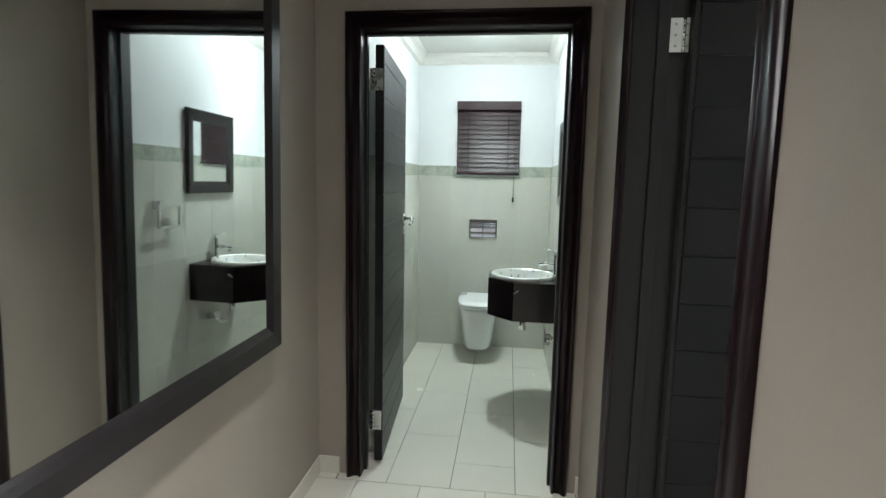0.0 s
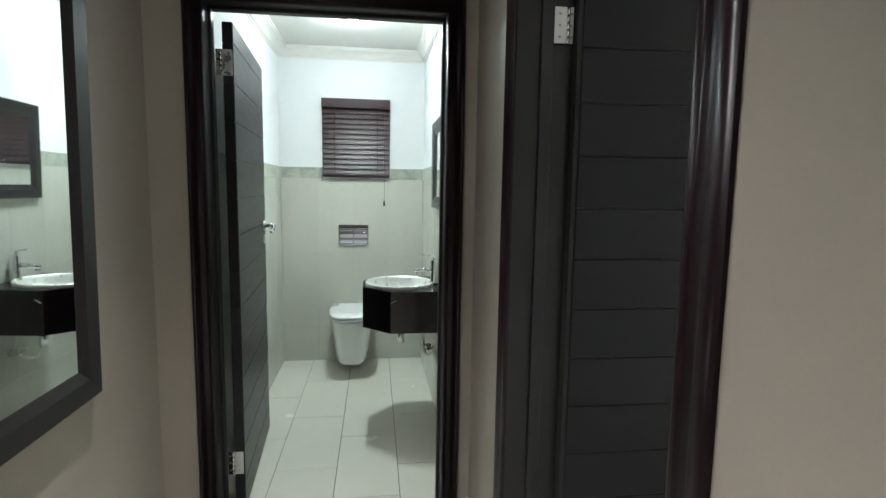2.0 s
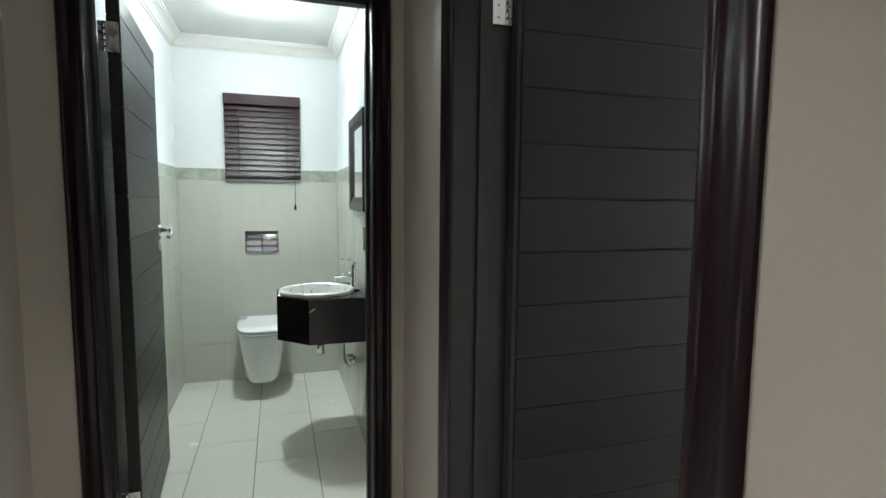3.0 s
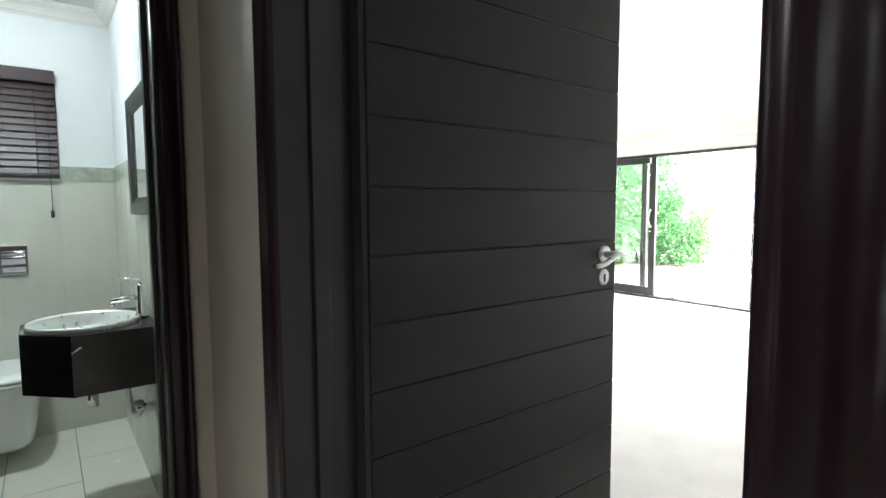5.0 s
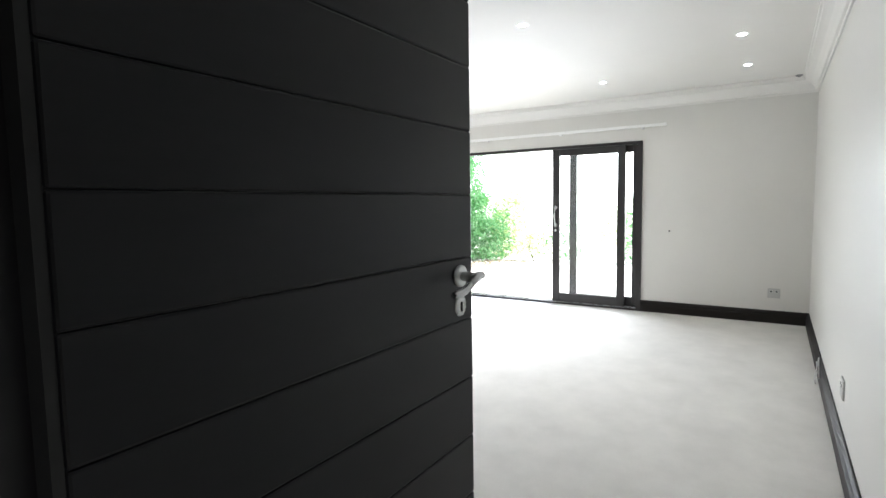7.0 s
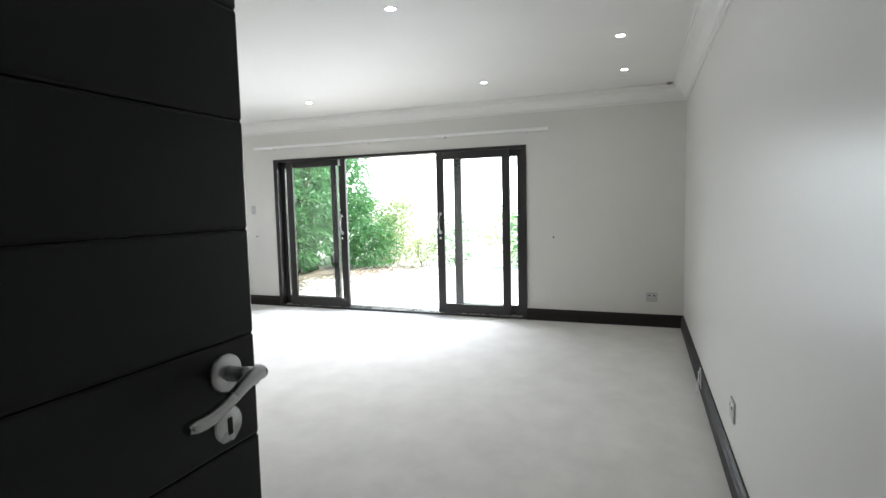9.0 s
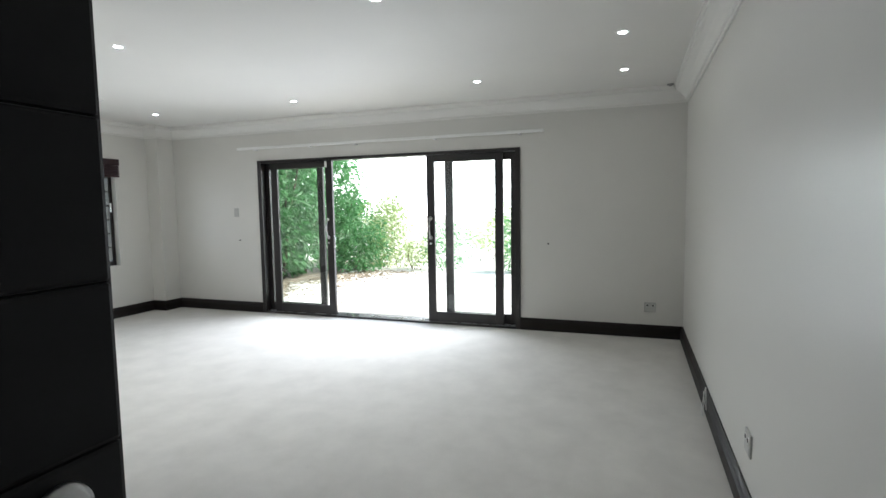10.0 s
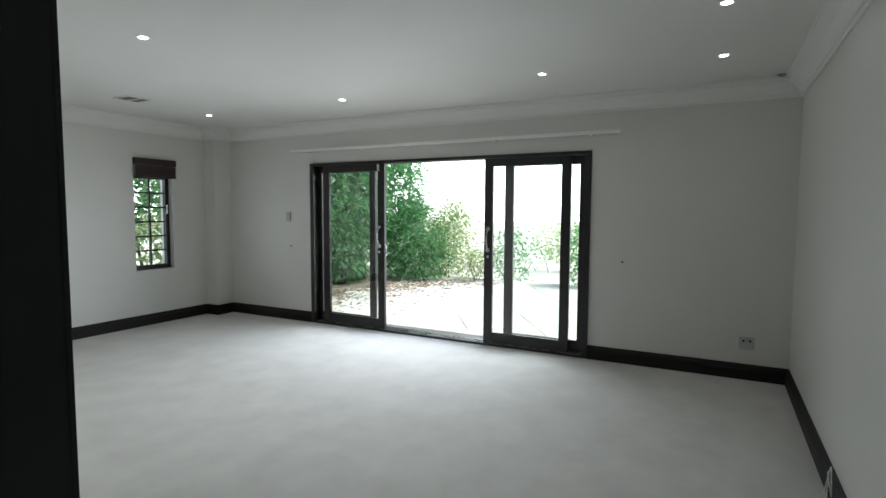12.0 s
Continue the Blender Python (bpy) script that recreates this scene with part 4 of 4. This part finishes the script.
def shrub(name, label, category, seed, centre, size, count, leaf, lumps, material, stems):
    rng = np.random.default_rng(seed)
    t = thing(name, (centre[0], centre[1], -0.11), label, category)
    bm = bmesh.new()
    for k in range(stems):
        a = rng.uniform(0, 6.28)
        bx, by = centre[0] + rng.uniform(-0.5, 0.5) * size[0], centre[1] + rng.uniform(-0.4, 0.4) * size[1]
        top = centre[2] + size[2] * rng.uniform(0.2, 0.7)
        pts = [(bx + 0.12 * i * math.cos(a) * rng.uniform(0.6, 1.2), by + 0.12 * i * math.sin(a) * rng.uniform(0.6, 1.2), -0.11 + (top + 0.11) * i / 5) for i in range(6)]
        thick = 1.0 if size[2] > 1.2 else 0.3
        tube(bm, pts, [r * thick for r in (0.035, 0.030, 0.025, 0.019, 0.012, 0.005)], 7)
    part("trunk", bm, BARK, t)
    v, f = foliage(rng, centre, size, count, leaf, lumps)
    me = bpy.data.meshes.new("crown")
    me.from_pydata(v, [], f)
    me.materials.append(material)
    hang(new("crown", me), t)
    return t


shrub("hedge_shrub", "tall dense dark green hedge shrub beside the patio", "hedge", 11, (9.7, 9.15, 1.9), (1.3, 0.95, 2.2), 21000, 0.17, 280, LEAF, 6)
shrub("hedge_shrub", "tall dense dark green hedge shrub beside the patio", "hedge", 12, (11.2, 8.85, 1.95), (1.2, 0.95, 2.35), 21000, 0.15, 270, LEAF, 6)
shrub("hedge_shrub", "green hedge shrub at the far end of the patio", "hedge", 13, (12.7, 8.40, 1.40), (0.9, 0.75, 1.70), 12000, 0.12, 170, LEAF, 5)
shrub("garden_bush", "green leafy bush at the patio's edge", "bush", 24, (12.3, 7.5, 0.55), (0.6, 0.55, 0.75), 5200, 0.09, 80, LEAF, 5)
shrub("garden_bush", "yellow-green leafy bush at the patio's edge, leaf colour paled for glare", "bush", 14, (13.1, 7.25, 0.85), (0.75, 0.6, 1.05), 6000, 0.09, 110, LEAF_PALED, 6)
shrub("garden_bush", "airy green shrub beyond the patio", "bush", 15, (13.0, 5.7, 0.50), (0.55, 0.5, 0.75), 1500, 0.09, 70, LEAF, 4)
shrub("garden_bush", "low green bush beyond the patio", "bush", 16, (12.9, 3.95, 0.55), (0.5, 0.45, 0.75), 3200, 0.09, 60, LEAF, 4)
shrub("garden_bush", "airy shrub far beyond the patio, leaf colour paled for haze", "bush", 21, (15.8, 5.2, 0.8), (1.3, 1.0, 0.95), 1600, 0.11, 90, LEAF_PALED, 3)
shrub("garden_bush", "yellow-green leafy bush at the patio's edge, leaf colour paled for glare", "bush", 23, (12.9, 6.5, 0.32), (0.5, 0.4, 0.45), 1700, 0.08, 50, LEAF_PALED, 5)
shrub("garden_tree", "leafy green tree outside the barred window", "tree", 17, (8.0, 11.2, 2.15), (1.5, 1.1, 1.35), 8000, 0.15, 130, LEAF, 5)
shrub("garden_bush", "thin bush with drooping leaves outside the window", "bush", 18, (8.3, 10.3, 0.9), (0.7, 0.6, 0.7), 900, 0.17, 30, LEAF_PALED, 4)

rng = np.random.default_rng(5)
v, f = [], []
for _ in range(1900):
    x = rng.uniform(8.3, 12.6)
    y = 8.3 - 0.35 * max(0.0, x - 10.0) - abs(rng.normal()) * 0.75
    a, L = rng.uniform(0, 6.28), rng.uniform(0.02, 0.06)
    c, s = math.cos(a) * L, math.sin(a) * L
    k = len(v)
    z = -0.046 + rng.uniform(0, 0.004)
    v += [(x - c, y - s, z), (x + s * 0.4, y - c * 0.4, z + 0.012), (x + c, y + s, z), (x - s * 0.4, y + c * 0.4, z + 0.008)]
    f.append((k, k + 1, k + 2, k + 3))
me = bpy.data.meshes.new("fallen_leaves")
me.from_pydata(v, [], f)
me.materials.append(LITTER)
tagged(new("fallen_leaves", me), "dry fallen leaves scattered over the paving", "leaves", kind="stuff")

# ---- pieces of floors and walls ----
structure("planting_bed", boxed(8.0, 7.76, -0.12, 14.2, 10.4, -0.047), SOIL, "brown soil bed with leaf litter under the hedge", "soil")
pave = structure("pavement", boxed(7.83, -1.0, -0.13, 13.2, 9.2, -0.058), GRAVEL, "sandy bed under the patio slabs", "patio")
flag = mesh("paving_slab", boxed(-0.445, -0.445, -0.03, 0.445, 0.445, 0, bevel=0.006), CONCRETE)
TURN = 33.0
ct, st = math.cos(radians(TURN)), math.sin(radians(TURN))
for i in range(-9, 10):
    for j in range(-9, 10):
        u, w = 0.912 * i, 0.912 * j
        x, y = 10.3 + u * ct - w * st, 4.2 + u * st + w * ct
        if not (8.55 < x < 12.9 and -0.8 < y < 7.75):
            continue
        piece("paving_slab", flag, pose(x, y, -0.052 + 0.003 * ((i * 7 + j * 3) % 3), 0, 0, TURN + ((i * 5 + j) % 3 - 1) * 0.3), pave)
part("apron", boxed(7.832, -1.0, -0.074, 8.0, 8.2, -0.050, bevel=0.004), CONCRETE, pave)
# washroom floor: 0.3 by 0.6 tiles, half bond
wc_floor = bpy.data.objects["floor_washroom"]
cols = [(WC_L, 0.133)] + [(0.133 + 0.305 * k, 0.133 + 0.305 * (k + 1)) for k in range(2)] + [(0.743, WC_R)]
G = 0.0016
for c, (a, b) in enumerate(cols):
    y = 2.755
    nexty = 3.262 if c % 2 == 1 else 2.985
    while y < WC_BACK:
        e = min(nexty, WC_BACK)
        me = mesh("tile", boxed(a + G, y + G, -0.008, b - G, e - G, 0.0, bevel=0.0012), TILE_FLOOR)
        piece("tile", me, (0, 0, 0), wc_floor)
        y, nexty = e, e + 0.605
# corridor floor tiles
hall = bpy.data.objects["floor_corridor"]
hall_tile = mesh("tile", boxed(-0.151, -0.151, -0.008, 0.151, 0.151, 0.0, bevel=0.0012), TILE_FLOOR)
for i in range(5):
    for j in range(17):
        piece("tile", hall_tile, (-0.157 + 0.305 * i, 2.600 - 0.305 * j, 0), hall)
for a, b in ((HALL_W - 0.01, WC_L - 0.005), (WC_R + 0.003, DOOR_FACE + 0.01)):
    piece("tile", mesh("tile", boxed(a, 2.757, -0.008, b, WC_FACE + 0.01, 0.0, bevel=0.0012), TILE_FLOOR), (0, 0, 0), hall)

# washroom wall tiles: 0.3 wide, 0.6 high, with a stone border above
COURSES = ((0.001, 0.280), (0.280, 0.887), (0.887, 1.477))
T = 0.010
def tiled(wall_name, run, fixed, axis, out, holes=()):
    """Tiles along a wall; run: the line's ends; fixed: the wall's face; out: which way the tiles stand proud."""
    wall = bpy.data.objects[wall_name]
    n = max(1, round((run[1] - run[0]) / 0.305))
    step = (run[1] - run[0]) / n
    lo, hi = sorted((fixed, fixed + out * T))
    glo, ghi = sorted((fixed, fixed + out * (T - 0.0022)))
    def put(name, a, b, z0, z1, g, material, l, h, bev):
        bm = boxed(a + g, l, z0 + g, b - g, h, z1 - g, bevel=bev) if axis == 'x' else boxed(l, a + g, z0 + g, h, b - g, z1 - g, bevel=bev)
        piece(name, mesh(name, bm, material), (0, 0, 0), wall)
    put("grout", run[0], run[1], 0, 1.477, 0, GROUT_PALE, glo, ghi, 0)
    for k in range(n):
        a, b = run[0] + step * k, run[0] + step * (k + 1)
        for z0, z1 in COURSES:
            put("tile", a, b, z0, z1, 0.0008, TILE_WALL, lo, hi, 0.0008)
        spans = [(a, b)]
        for h0, h1 in holes:
            spans = [s for q in spans for s in ((q[0], min(q[1], h0)), (max(q[0], h1), q[1])) if s[1] - s[0] > 0.01]
        for s in spans:
            put("border_tile", s[0], s[1], 1.477, 1.565, 0.0006, BAND, lo, hi, 0.001)
GROUT_PALE = shade("pale_grout", (0.50, 0.50, 0.44), 0.8, var=0.06, scale=20, fine=150, bump=0.1)
tiled("wall_washroom_back", (WC_L + T, WC_R - T), WC_BACK, 'x', -1, ((WB[0], WB[1]),))
tiled("wall_washroom_west", (WC_IN, WC_BACK), WC_L, 'y', 1)
tiled("wall_washroom_east", (WC_IN, WC_BACK), WC_R, 'y', -1)
